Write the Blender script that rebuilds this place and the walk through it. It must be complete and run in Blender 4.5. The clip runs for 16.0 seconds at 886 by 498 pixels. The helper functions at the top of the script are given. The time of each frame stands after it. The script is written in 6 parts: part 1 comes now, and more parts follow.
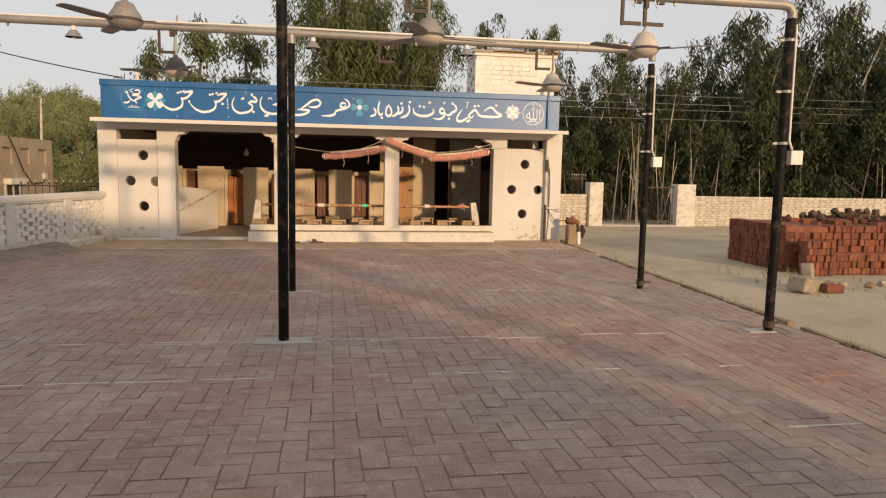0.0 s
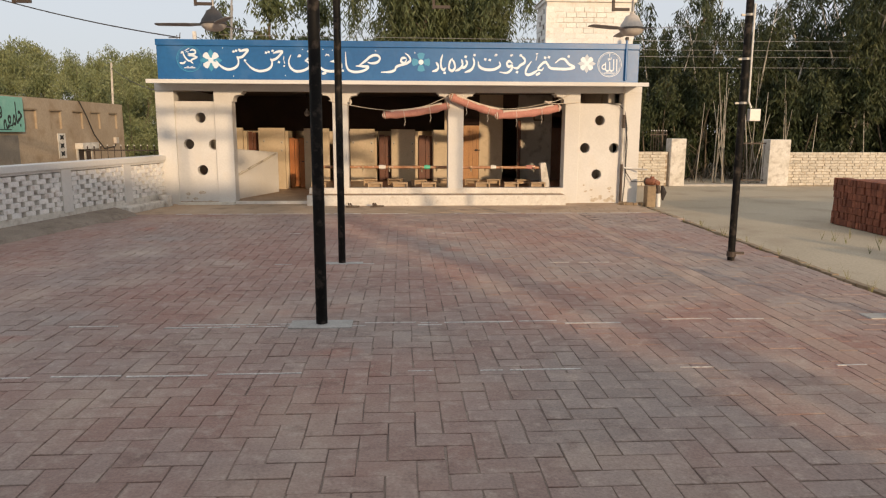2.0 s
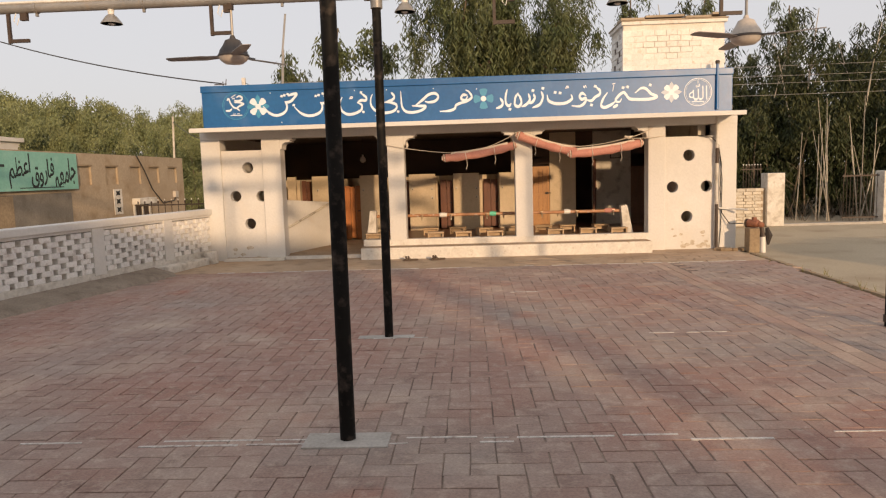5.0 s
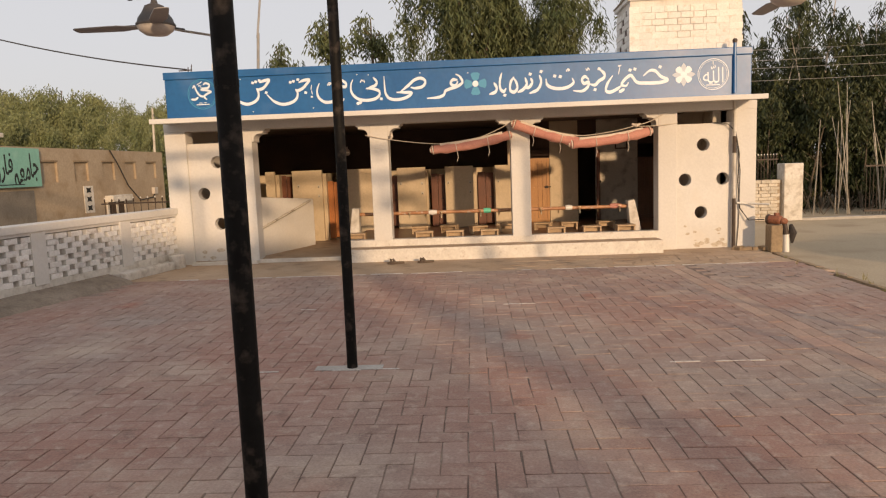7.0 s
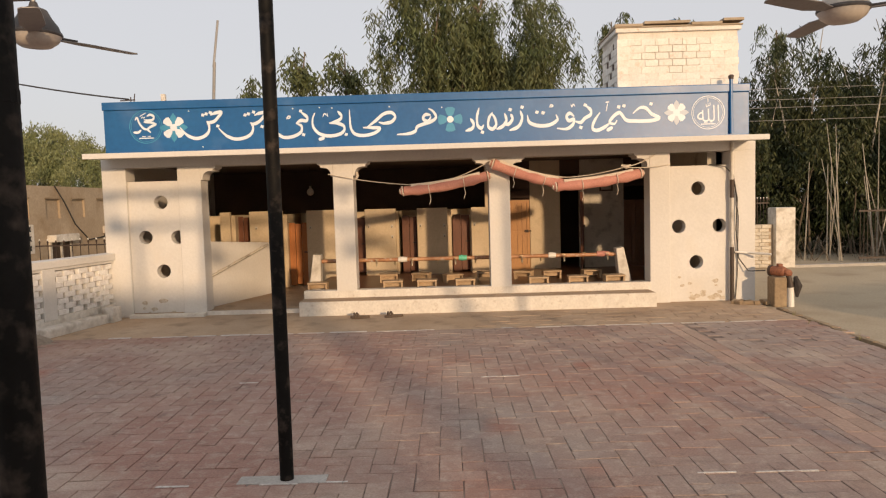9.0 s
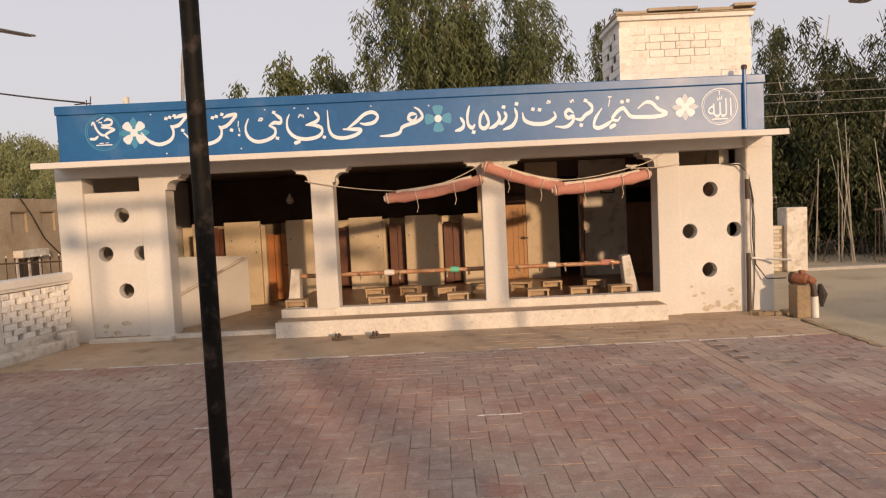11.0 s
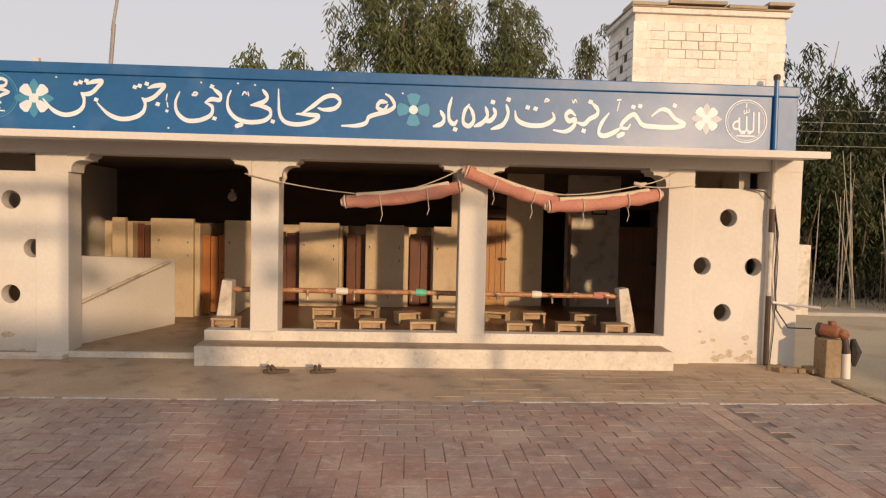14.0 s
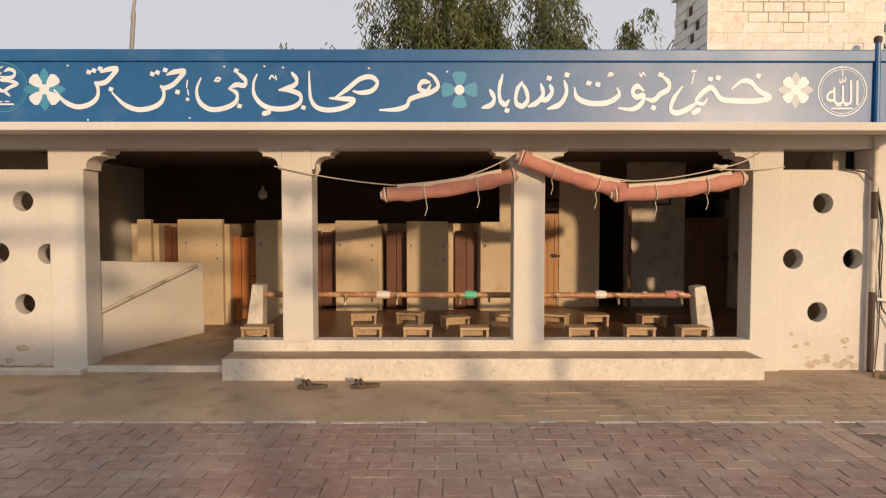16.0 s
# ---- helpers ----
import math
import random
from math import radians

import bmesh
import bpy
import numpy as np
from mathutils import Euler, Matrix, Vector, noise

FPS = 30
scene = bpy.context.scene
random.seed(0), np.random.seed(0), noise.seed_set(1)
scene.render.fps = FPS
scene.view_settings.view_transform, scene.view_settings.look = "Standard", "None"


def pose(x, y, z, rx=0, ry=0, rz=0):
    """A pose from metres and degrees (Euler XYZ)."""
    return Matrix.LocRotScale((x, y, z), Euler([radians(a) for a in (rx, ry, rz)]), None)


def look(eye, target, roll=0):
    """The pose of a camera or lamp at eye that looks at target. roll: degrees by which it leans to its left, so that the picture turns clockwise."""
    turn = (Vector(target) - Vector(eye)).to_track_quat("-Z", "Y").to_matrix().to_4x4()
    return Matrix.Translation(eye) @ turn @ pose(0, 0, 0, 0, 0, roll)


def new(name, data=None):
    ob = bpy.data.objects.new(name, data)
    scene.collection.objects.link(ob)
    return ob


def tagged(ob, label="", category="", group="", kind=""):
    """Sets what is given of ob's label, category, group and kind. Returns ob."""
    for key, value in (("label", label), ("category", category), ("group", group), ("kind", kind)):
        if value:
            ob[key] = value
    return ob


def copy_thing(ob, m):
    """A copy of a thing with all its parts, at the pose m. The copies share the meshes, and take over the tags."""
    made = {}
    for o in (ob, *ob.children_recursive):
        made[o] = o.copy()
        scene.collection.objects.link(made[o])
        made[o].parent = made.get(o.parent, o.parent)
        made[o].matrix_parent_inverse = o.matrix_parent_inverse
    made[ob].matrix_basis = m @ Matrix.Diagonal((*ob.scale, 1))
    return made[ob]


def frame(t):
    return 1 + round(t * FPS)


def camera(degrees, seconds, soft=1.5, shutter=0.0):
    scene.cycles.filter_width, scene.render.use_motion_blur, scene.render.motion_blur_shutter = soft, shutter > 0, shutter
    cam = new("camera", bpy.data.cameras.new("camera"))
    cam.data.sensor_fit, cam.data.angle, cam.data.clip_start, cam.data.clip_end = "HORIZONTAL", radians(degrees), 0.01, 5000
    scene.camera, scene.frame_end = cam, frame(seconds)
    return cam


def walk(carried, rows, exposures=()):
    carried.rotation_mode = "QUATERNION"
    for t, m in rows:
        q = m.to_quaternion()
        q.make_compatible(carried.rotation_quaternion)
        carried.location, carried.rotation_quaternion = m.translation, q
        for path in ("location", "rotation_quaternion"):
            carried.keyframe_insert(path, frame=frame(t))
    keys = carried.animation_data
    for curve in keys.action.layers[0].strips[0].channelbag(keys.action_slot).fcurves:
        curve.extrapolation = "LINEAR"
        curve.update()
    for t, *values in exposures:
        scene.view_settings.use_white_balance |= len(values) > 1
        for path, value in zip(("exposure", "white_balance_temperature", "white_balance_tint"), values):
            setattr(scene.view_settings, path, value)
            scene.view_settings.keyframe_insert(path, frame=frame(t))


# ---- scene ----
cam = camera(65.4, 16.0, soft=1.2)
PATH = [
    (0, (-0.253, -16.681, 1.677), (0.07, -14.72, 1.454), 1.1),
    (0.5, (-0.077, -16.481, 1.692), (0.122, -14.509, 1.419), 1.8),
    (1, (0.034, -16.3, 1.72), (0.13, -14.334, 1.365), 2.1),
    (1.5, (0.043, -16.029, 1.719), (0.146, -14.044, 1.504), 1.6),
    (2, (0.019, -15.801, 1.689), (0.133, -13.834, 1.346), 0.2),
    (2.5, (0.07, -15.533, 1.712), (0.055, -13.557, 1.402), -0.6),
    (3, (0.092, -15.314, 1.711), (0.033, -13.334, 1.435), -0.5),
    (3.5, (0.073, -15.038, 1.717), (0.029, -13.045, 1.548), -0.7),
    (4, (0.057, -14.757, 1.695), (-0.006, -12.771, 1.463), -1.7),
    (6.5, (0.276, -13.137, 1.662), (0.169, -11.149, 1.474), -1.4),
    (7, (0.309, -12.812, 1.681), (0.219, -10.828, 1.443), -2.2),
    (7.5, (0.362, -12.421, 1.684), (0.272, -10.435, 1.458), 0.9),
    (8, (0.363, -12.134, 1.685), (0.190, -10.159, 1.421), -1.3),
    (8.5, (0.327, -11.806, 1.744), (0.288, -9.812, 1.599), -0.9),
    (11, (0.397, -10.502, 1.838), (0.400, -8.506, 1.712), -2.7),
    (11.5, (0.396, -10.153, 1.860), (0.469, -8.157, 1.744), 0.0),
    (12, (0.395, -9.853, 1.837), (0.567, -7.860, 1.829), 2.2),
    (12.5, (0.444, -9.586, 1.777), (0.633, -7.612, 1.515), 2.1),
    (13, (0.500, -9.273, 1.758), (0.581, -7.286, 1.545), 2.3),
    (13.5, (0.419, -8.95, 1.789), (0.444, -6.954, 1.668), 2.0),
    (14, (0.371, -8.666, 1.819), (0.479, -6.671, 1.727), 1.3),
    (14.5, (0.386, -8.38, 1.803), (0.366, -6.383, 1.697), 0.7),
    (15, (0.354, -8.172, 1.79), (0.278, -6.179, 1.637), 0.9),
    (15.5, (0.292, -7.924, 1.778), (0.326, -5.925, 1.741), -0.4),
    (16, (0.219, -7.714, 1.752), (0.227, -5.716, 1.656), 0.0),
]
walk(cam, [(t, look(eye, target, roll)) for t, eye, target, roll in PATH],
     [(0.0, 0.06, 6700, 11), (0.5, 0.06, 6750, 12), (1.0, 0.04, 6400, 8), (1.5, 0.10, 6350, 9), (2.5, 0.11, 6000, 8), (3.5, 0.12, 6350, 9), (4.0, 0.14, 6650, 12), (6.5, 0.06, 6650, 13), (8.5, 0.06, 6550, 11),
      (11.0, 0.03, 6650, 16), (12.0, 0.03, 6800, 17), (12.5, 0.01, 6950, 20), (13.0, 0.04, 6350, 13), (14.0, 0.02, 6750, 14), (15.5, 0.0, 6550, 12), (16.0, -0.02, 6550, 12)])

# ---- light ----
SUN = Vector((-0.42, 1.0, -0.197)).normalized()          # the way the sunlight goes
world = bpy.data.worlds.new("sky")
scene.world = world
world.use_nodes = True
wn, wl = world.node_tree.nodes, world.node_tree.links
sky = wn.new("ShaderNodeTexSky")
sky.sky_type = "NISHITA"
sky.sun_disc = False
sky.sun_elevation = math.asin(-SUN.z)
sky.sun_rotation = math.atan2(-SUN.x, -SUN.y)
sky.air_density, sky.dust_density, sky.ozone_density = 1.0, 4.0, 1.5
haze = wn.new("ShaderNodeMix")
haze.data_type = "RGBA"
haze.inputs["Factor"].default_value = 0.72
haze.inputs["B"].default_value = (8.7, 8.6, 8.75, 1)
wl.new(sky.outputs["Color"], haze.inputs["A"])
wl.new(haze.outputs["Result"], wn["Background"].inputs["Color"])
wn["Background"].inputs["Strength"].default_value = 0.095
sun = new("sun", bpy.data.lights.new("sun", "SUN"))
sun.data.energy, sun.data.angle, sun.data.color = 3.1, radians(1.6), (1.0, 0.70, 0.42)
sun.matrix_world = look((20, -60, 30), Vector((20, -60, 30)) + SUN)


# ---- materials ----
def mat(name, a, b, rough=0.85, scale=1.5, fine=40.0, grain=0.25, bump=0.25, metal=0.0, stain=None, amount=0.5, vary=0.0, island=0.0, coat=0.0, stretch=(1, 1, 1)):
    """Two tones mixed by a coarse noise, a fine grain, patchy stains and, for repeats, a shift of tone from piece to piece."""
    m = bpy.data.materials.new(name)
    m.use_nodes = True
    n, l = m.node_tree.nodes, m.node_tree.links
    p = n["Principled BSDF"]
    p.inputs["Roughness"].default_value, p.inputs["Metallic"].default_value = rough, metal
    p.inputs["Coat Weight"].default_value = coat
    co = n.new("ShaderNodeTexCoord")
    mp = n.new("ShaderNodeMapping")
    mp.inputs["Scale"].default_value = stretch
    l.new(co.outputs["Object"], mp.inputs["Vector"])
    info = n.new("ShaderNodeObjectInfo")
    if vary:
        off = n.new("ShaderNodeMath")
        off.operation = "MULTIPLY"
        off.inputs[1].default_value = 57.0
        l.new(info.outputs["Random"], off.inputs[0])
        l.new(off.outputs[0], mp.inputs["Location"])

    def noise_at(s, detail):
        t = n.new("ShaderNodeTexNoise")
        t.inputs["Scale"].default_value, t.inputs["Detail"].default_value = s, detail
        l.new(mp.outputs["Vector"], t.inputs["Vector"])
        return t.outputs["Fac"]

    def ramp(src, lo, hi):
        r = n.new("ShaderNodeMapRange")
        r.inputs["From Min"].default_value, r.inputs["From Max"].default_value = lo, hi
        l.new(src, r.inputs["Value"])
        return r.outputs["Result"]

    def mix(fac, x, y, kind="MIX"):
        k = n.new("ShaderNodeMix")
        k.data_type, k.blend_type = "RGBA", kind
        if isinstance(fac, float):
            k.inputs["Factor"].default_value = fac
        else:
            l.new(fac, k.inputs["Factor"])
        for socket, v in ((k.inputs["A"], x), (k.inputs["B"], y)):
            if isinstance(v, tuple):
                socket.default_value = (*v, 1)
            else:
                l.new(v, socket)
        return k.outputs["Result"]

    coarse, grainy = noise_at(scale, 5), noise_at(fine, 4)
    c = mix(ramp(coarse, 0.35, 0.65), a, b)
    c = mix(grain, c, mix(ramp(grainy, 0.3, 0.7), (0.55, 0.55, 0.55), (1.3, 1.3, 1.3)), "MULTIPLY")
    if stain:
        c = mix(ramp(noise_at(scale * 2.7, 10), 0.60 - 0.2 * amount, 0.82 - 0.1 * amount), c, stain)
    if vary or island:
        src = info.outputs["Random"] if vary else n.new("ShaderNodeNewGeometry").outputs["Random Per Island"]
        r = n.new("ShaderNodeMapRange")
        k = vary or island
        r.inputs["To Min"].default_value, r.inputs["To Max"].default_value = 1 - k, 1 + k
        l.new(src, r.inputs["Value"])
        h = n.new("ShaderNodeHueSaturation")
        l.new(c, h.inputs["Color"])
        l.new(r.outputs["Result"], h.inputs["Value"])
        c = h.outputs["Color"]
    l.new(c, p.inputs["Base Color"])
    rr = n.new("ShaderNodeMapRange")
    rr.inputs["To Min"].default_value, rr.inputs["To Max"].default_value = max(0.05, rough - 0.15), min(1, rough + 0.12)
    l.new(coarse, rr.inputs["Value"])
    l.new(rr.outputs["Result"], p.inputs["Roughness"])
    if bump:
        bp = n.new("ShaderNodeBump")
        bp.inputs["Strength"].default_value, bp.inputs["Distance"].default_value = bump, 0.01
        l.new(grainy, bp.inputs["Height"])
        l.new(bp.outputs["Normal"], p.inputs["Normal"])
    return m


WHITE = mat("whitewash", (0.60, 0.57, 0.525), (0.67, 0.645, 0.605), 0.9, 0.7, 25, 0.10, 0.25, stain=(0.64, 0.59, 0.52), amount=0.1)
OLDWHITE = mat("worn_whitewash", (0.58, 0.54, 0.47), (0.67, 0.63, 0.57), 0.9, 2.0, 20, 0.25, 0.4, stain=(0.33, 0.28, 0.22), amount=0.45)
PEEL = mat("peeling_whitewash", (0.61, 0.565, 0.50), (0.69, 0.65, 0.58), 0.9, 5.0, 30, 0.2, 0.4, stain=(0.40, 0.33, 0.25), amount=0.0)
BLUE = mat("blue_gloss_paint", (0.009, 0.088, 0.25), (0.014, 0.112, 0.29), 0.38, 0.8, 12, 0.2, 0.12, stain=(0.06, 0.15, 0.32), amount=0.2)
LETTER = mat("white_sign_paint", (0.64, 0.68, 0.72), (0.70, 0.74, 0.78), 0.5, 2, 30, 0.1, 0.1)
PALEPETAL = mat("pale_sign_paint", (0.40, 0.44, 0.50), (0.46, 0.50, 0.56), 0.5, 2, 30, 0.1, 0.1)
TEAL = mat("teal_paint", (0.045, 0.235, 0.38), (0.06, 0.28, 0.44), 0.5, 2, 30, 0.1, 0.1)
def paving_mat(name, pieces):
    """Flat fired bricks: reddish and grey-worn areas, dust, dark damp spots, and a shift of tone from brick to brick."""
    m = bpy.data.materials.new(name)
    m.use_nodes = True
    n, l = m.node_tree.nodes, m.node_tree.links
    p = n["Principled BSDF"]
    geo = n.new("ShaderNodeNewGeometry")
    rnd = n.new("ShaderNodeObjectInfo").outputs["Random"] if pieces else geo.outputs["Random Per Island"]

    def noise_at(s, detail, rough=0.55):
        t = n.new("ShaderNodeTexNoise")
        t.inputs["Scale"].default_value, t.inputs["Detail"].default_value, t.inputs["Roughness"].default_value = s, detail, rough
        l.new(geo.outputs["Position"], t.inputs["Vector"])
        return t.outputs["Fac"]

    def ramp(src, lo, hi, a=0.0, b=1.0):
        r = n.new("ShaderNodeMapRange")
        for key, v in (("From Min", lo), ("From Max", hi), ("To Min", a), ("To Max", b)):
            r.inputs[key].default_value = v
        l.new(src, r.inputs["Value"])
        return r.outputs["Result"]

    def mix(fac, x, y, kind="MIX"):
        k = n.new("ShaderNodeMix")
        k.data_type, k.blend_type = "RGBA", kind
        l.new(fac, k.inputs["Factor"])
        for socket, v in ((k.inputs["A"], x), (k.inputs["B"], y)):
            if isinstance(v, tuple):
                socket.default_value = (*v, 1)
            else:
                l.new(v, socket)
        return k.outputs["Result"]

    both = n.new("ShaderNodeMath")
    both.operation = "ADD"
    l.new(ramp(noise_at(0.33, 4), 0.34, 0.66, -0.30, 0.95), both.inputs[0])
    l.new(ramp(rnd, 0, 1, 0.0, 0.28), both.inputs[1])
    both.use_clamp = True
    c = mix(both.outputs[0], (0.335, 0.190, 0.146), (0.300, 0.238, 0.203))
    c = mix(ramp(noise_at(0.62, 2), 0.66, 0.74, 0.0, 0.75), c, (0.36, 0.135, 0.085))
    c = mix(ramp(noise_at(0.9, 6), 0.50, 0.74, 0.0, 0.8), c, (0.47, 0.365, 0.285))
    c = mix(ramp(noise_at(3.1, 8, 0.68), 0.54, 0.70, 0.0, 0.65), c, (0.16, 0.10, 0.08))
    c = mix(ramp(noise_at(9, 7, 0.68), 0.50, 0.68, 0.0, 0.7), c, (0.45, 0.355, 0.285))
    grainy = noise_at(60, 4)
    c = mix(ramp(rnd, 0, 1, 0.45, 0.45), c, mix(ramp(grainy, 0.3, 0.7), (0.6, 0.6, 0.6), (1.3, 1.3, 1.3)), "MULTIPLY")
    h = n.new("ShaderNodeHueSaturation")
    l.new(c, h.inputs["Color"])
    l.new(ramp(rnd, 0, 1, 0.93, 1.07), h.inputs["Value"])
    l.new(h.outputs["Color"], p.inputs["Base Color"])
    l.new(ramp(noise_at(1.4, 4), 0.3, 0.7, 0.68, 0.92), p.inputs["Roughness"])
    bp = n.new("ShaderNodeBump")
    bp.inputs["Strength"].default_value, bp.inputs["Distance"].default_value = 0.7, 0.012
    l.new(noise_at(22, 7, 0.65), bp.inputs["Height"])
    l.new(bp.outputs["Normal"], p.inputs["Normal"])
    return m


PAVER = paving_mat("paving_brick", True)
PAVERS = paving_mat("paving_bricks", False)
MORTAR = mat("joint_dirt", (0.15, 0.105, 0.085), (0.38, 0.30, 0.24), 0.95, 1.7, 60, 0.4, 0.4)
CEMENT = mat("grey_cement", (0.37, 0.345, 0.31), (0.47, 0.44, 0.40), 0.9, 4, 50, 0.3, 0.4)
DUST = mat("dusty_apron", (0.40, 0.285, 0.185), (0.48, 0.36, 0.25), 0.95, 1.1, 45, 0.35, 0.5, stain=(0.22, 0.16, 0.11), amount=0.3)
KERB = mat("damp_cement_kerb", (0.23, 0.185, 0.14), (0.31, 0.255, 0.20), 0.95, 2.2, 40, 0.4, 0.6, stain=(0.15, 0.115, 0.085), amount=0.4)
SAND = mat("sandy_earth", (0.40, 0.325, 0.22), (0.47, 0.39, 0.275), 0.95, 0.35, 30, 0.35, 0.6, stain=(0.31, 0.24, 0.16), amount=0.35)
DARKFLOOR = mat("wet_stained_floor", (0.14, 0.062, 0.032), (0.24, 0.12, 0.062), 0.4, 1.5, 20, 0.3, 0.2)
# Dark brown that carries the shade of the unlit upper interior.
SHADEBROWN = mat("painted_shade_brown", (0.062, 0.036, 0.025), (0.092, 0.054, 0.037), 0.9, 1.5, 30, 0.3, 0.3)
CEILING = mat("dark_brown_ceiling", (0.09, 0.062, 0.050), (0.13, 0.095, 0.074), 0.9, 1.5, 30, 0.3, 0.3)
CREAM = mat("cream_stall_paint", (0.50, 0.395, 0.26), (0.57, 0.46, 0.32), 0.7, 1.5, 30, 0.15, 0.2, stain=(0.42, 0.33, 0.22), amount=0.2)
GREYCREAM = mat("shaded_plaster_paint", (0.50, 0.45, 0.37), (0.56, 0.51, 0.43), 0.85, 1.5, 30, 0.2, 0.25, stain=(0.20, 0.17, 0.13), amount=0.4)
ORANGE = mat("varnished_door_wood", (0.35, 0.12, 0.026), (0.44, 0.16, 0.04), 0.55, 2, 18, 0.5, 0.3, stretch=(6, 6, 0.7))
TANDOOR = mat("tan_door_paint", (0.38, 0.19, 0.07), (0.44, 0.23, 0.09), 0.6, 2, 20, 0.3, 0.2, stretch=(4, 4, 0.7))
MAROON = mat("maroon_door_paint", (0.11, 0.036, 0.015), (0.15, 0.052, 0.022), 0.5, 2, 20, 0.3, 0.2)
BROWNIRON = mat("brown_iron_door", (0.15, 0.075, 0.04), (0.20, 0.10, 0.055), 0.6, 2, 20, 0.3, 0.2)
STOOL = mat("wooden_stool_boards", (0.42, 0.29, 0.17), (0.50, 0.36, 0.22), 0.7, 3, 25, 0.45, 0.3, stain=(0.22, 0.15, 0.10), amount=0.3, vary=0.12, stretch=(1, 5, 5))
PIPE = mat("painted_pipe", (0.36, 0.17, 0.08), (0.50, 0.26, 0.13), 0.5, 6, 60, 0.3, 0.2, stain=(0.60, 0.55, 0.48), amount=0.35)
STEEL = mat("galvanised_steel", (0.25, 0.24, 0.225), (0.33, 0.315, 0.295), 0.5, 3, 30, 0.2, 0.15, metal=0.3, stain=(0.34, 0.28, 0.22), amount=0.3)
BLACK = mat("black_enamel_pole", (0.006, 0.0055, 0.005), (0.011, 0.010, 0.009), 0.62, 5, 40, 0.3, 0.25, stain=(0.075, 0.058, 0.046), amount=0.38)
BLACK.node_tree.nodes["Principled BSDF"].inputs["Specular IOR Level"].default_value = 0.12
BRASS = mat("tap_metal", (0.45, 0.36, 0.22), (0.6, 0.5, 0.34), 0.3, 5, 30, 0.2, 0.1, metal=0.9)
FANGREY = mat("fan_grey_paint", (0.21, 0.19, 0.18), (0.27, 0.25, 0.23), 0.5, 4, 40, 0.2, 0.1)
FANCREAM = mat("fan_cream_paint", (0.48, 0.42, 0.36), (0.56, 0.50, 0.43), 0.45, 4, 40, 0.2, 0.1)
FANDARK = mat("fan_dark_cover", (0.05, 0.045, 0.042), (0.08, 0.07, 0.065), 0.6, 4, 40, 0.2, 0.1)
PINK = mat("faded_pink_canvas", (0.46, 0.20, 0.16), (0.54, 0.26, 0.20), 0.9, 3, 60, 0.3, 0.4, stain=(0.40, 0.16, 0.12), amount=0.3)
STRIPE = mat("cream_canvas", (0.62, 0.52, 0.42), (0.68, 0.58, 0.48), 0.9, 3, 60, 0.2, 0.3)
ROPE = mat("pale_rope", (0.55, 0.48, 0.40), (0.62, 0.55, 0.46), 0.9, 20, 200, 0.3, 0.4)
CABLE = mat("dark_cable", (0.025, 0.022, 0.02), (0.04, 0.035, 0.03), 0.6, 10, 60, 0.2, 0.1)
PVC = mat("white_plastic", (0.66, 0.63, 0.57), (0.74, 0.71, 0.65), 0.45, 4, 40, 0.1, 0.05)
GREEN = mat("green_plastic", (0.10, 0.50, 0.33), (0.14, 0.56, 0.38), 0.5, 4, 40, 0.1, 0.05)
RUST = mat("rusty_iron", (0.22, 0.075, 0.04), (0.30, 0.12, 0.06), 0.7, 12, 60, 0.4, 0.4, stain=(0.08, 0.04, 0.03), amount=0.4)
DARKIRON = mat("dark_iron", (0.045, 0.03, 0.022), (0.07, 0.045, 0.03), 0.65, 6, 50, 0.3, 0.2)
CLOTH = mat("dark_rag", (0.03, 0.025, 0.022), (0.05, 0.04, 0.035), 0.95, 10, 80, 0.3, 0.4)
PALEBRICK = mat("whitewashed_brick", (0.52, 0.47, 0.385), (0.60, 0.55, 0.465), 0.9, 5, 40, 0.3, 0.5, stain=(0.42, 0.33, 0.23), amount=0.35, vary=0.12)
PALEBRICKS = mat("whitewashed_bricks", (0.52, 0.47, 0.385), (0.60, 0.55, 0.465), 0.9, 5, 40, 0.3, 0.5, stain=(0.42, 0.33, 0.23), amount=0.35, island=0.12)
WHITEBRICK = mat("thick_whitewash_brick", (0.74, 0.70, 0.63), (0.79, 0.76, 0.70), 0.9, 4, 30, 0.2, 0.4, stain=(0.58, 0.47, 0.36), amount=0.2, vary=0.05)
JALIBRICK = mat("whitewashed_jali_brick", (0.73, 0.70, 0.66), (0.79, 0.77, 0.73), 0.9, 3, 30, 0.25, 0.4, stain=(0.42, 0.34, 0.28), amount=0.3, vary=0.06)
REDBRICK = mat("fired_red_brick", (0.15, 0.047, 0.025), (0.25, 0.092, 0.05), 0.9, 6, 50, 0.4, 0.5, stain=(0.16, 0.05, 0.03), amount=0.3, vary=0.25)
WALLCORE = mat("wall_mortar", (0.34, 0.27, 0.19), (0.42, 0.34, 0.25), 0.95, 4, 50, 0.3, 0.4)
MUD = mat("mud_plaster", (0.345, 0.265, 0.18), (0.41, 0.325, 0.23), 0.95, 0.8, 20, 0.3, 0.6, stain=(0.27, 0.19, 0.11), amount=0.35)
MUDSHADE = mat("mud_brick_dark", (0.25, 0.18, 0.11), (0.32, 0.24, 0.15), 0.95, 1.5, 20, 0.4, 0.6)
SHUTTER = mat("grey_cement_plaster", (0.17, 0.15, 0.125), (0.24, 0.215, 0.18), 0.9, 1.2, 30, 0.3, 0.3, stain=(0.12, 0.10, 0.08), amount=0.4)
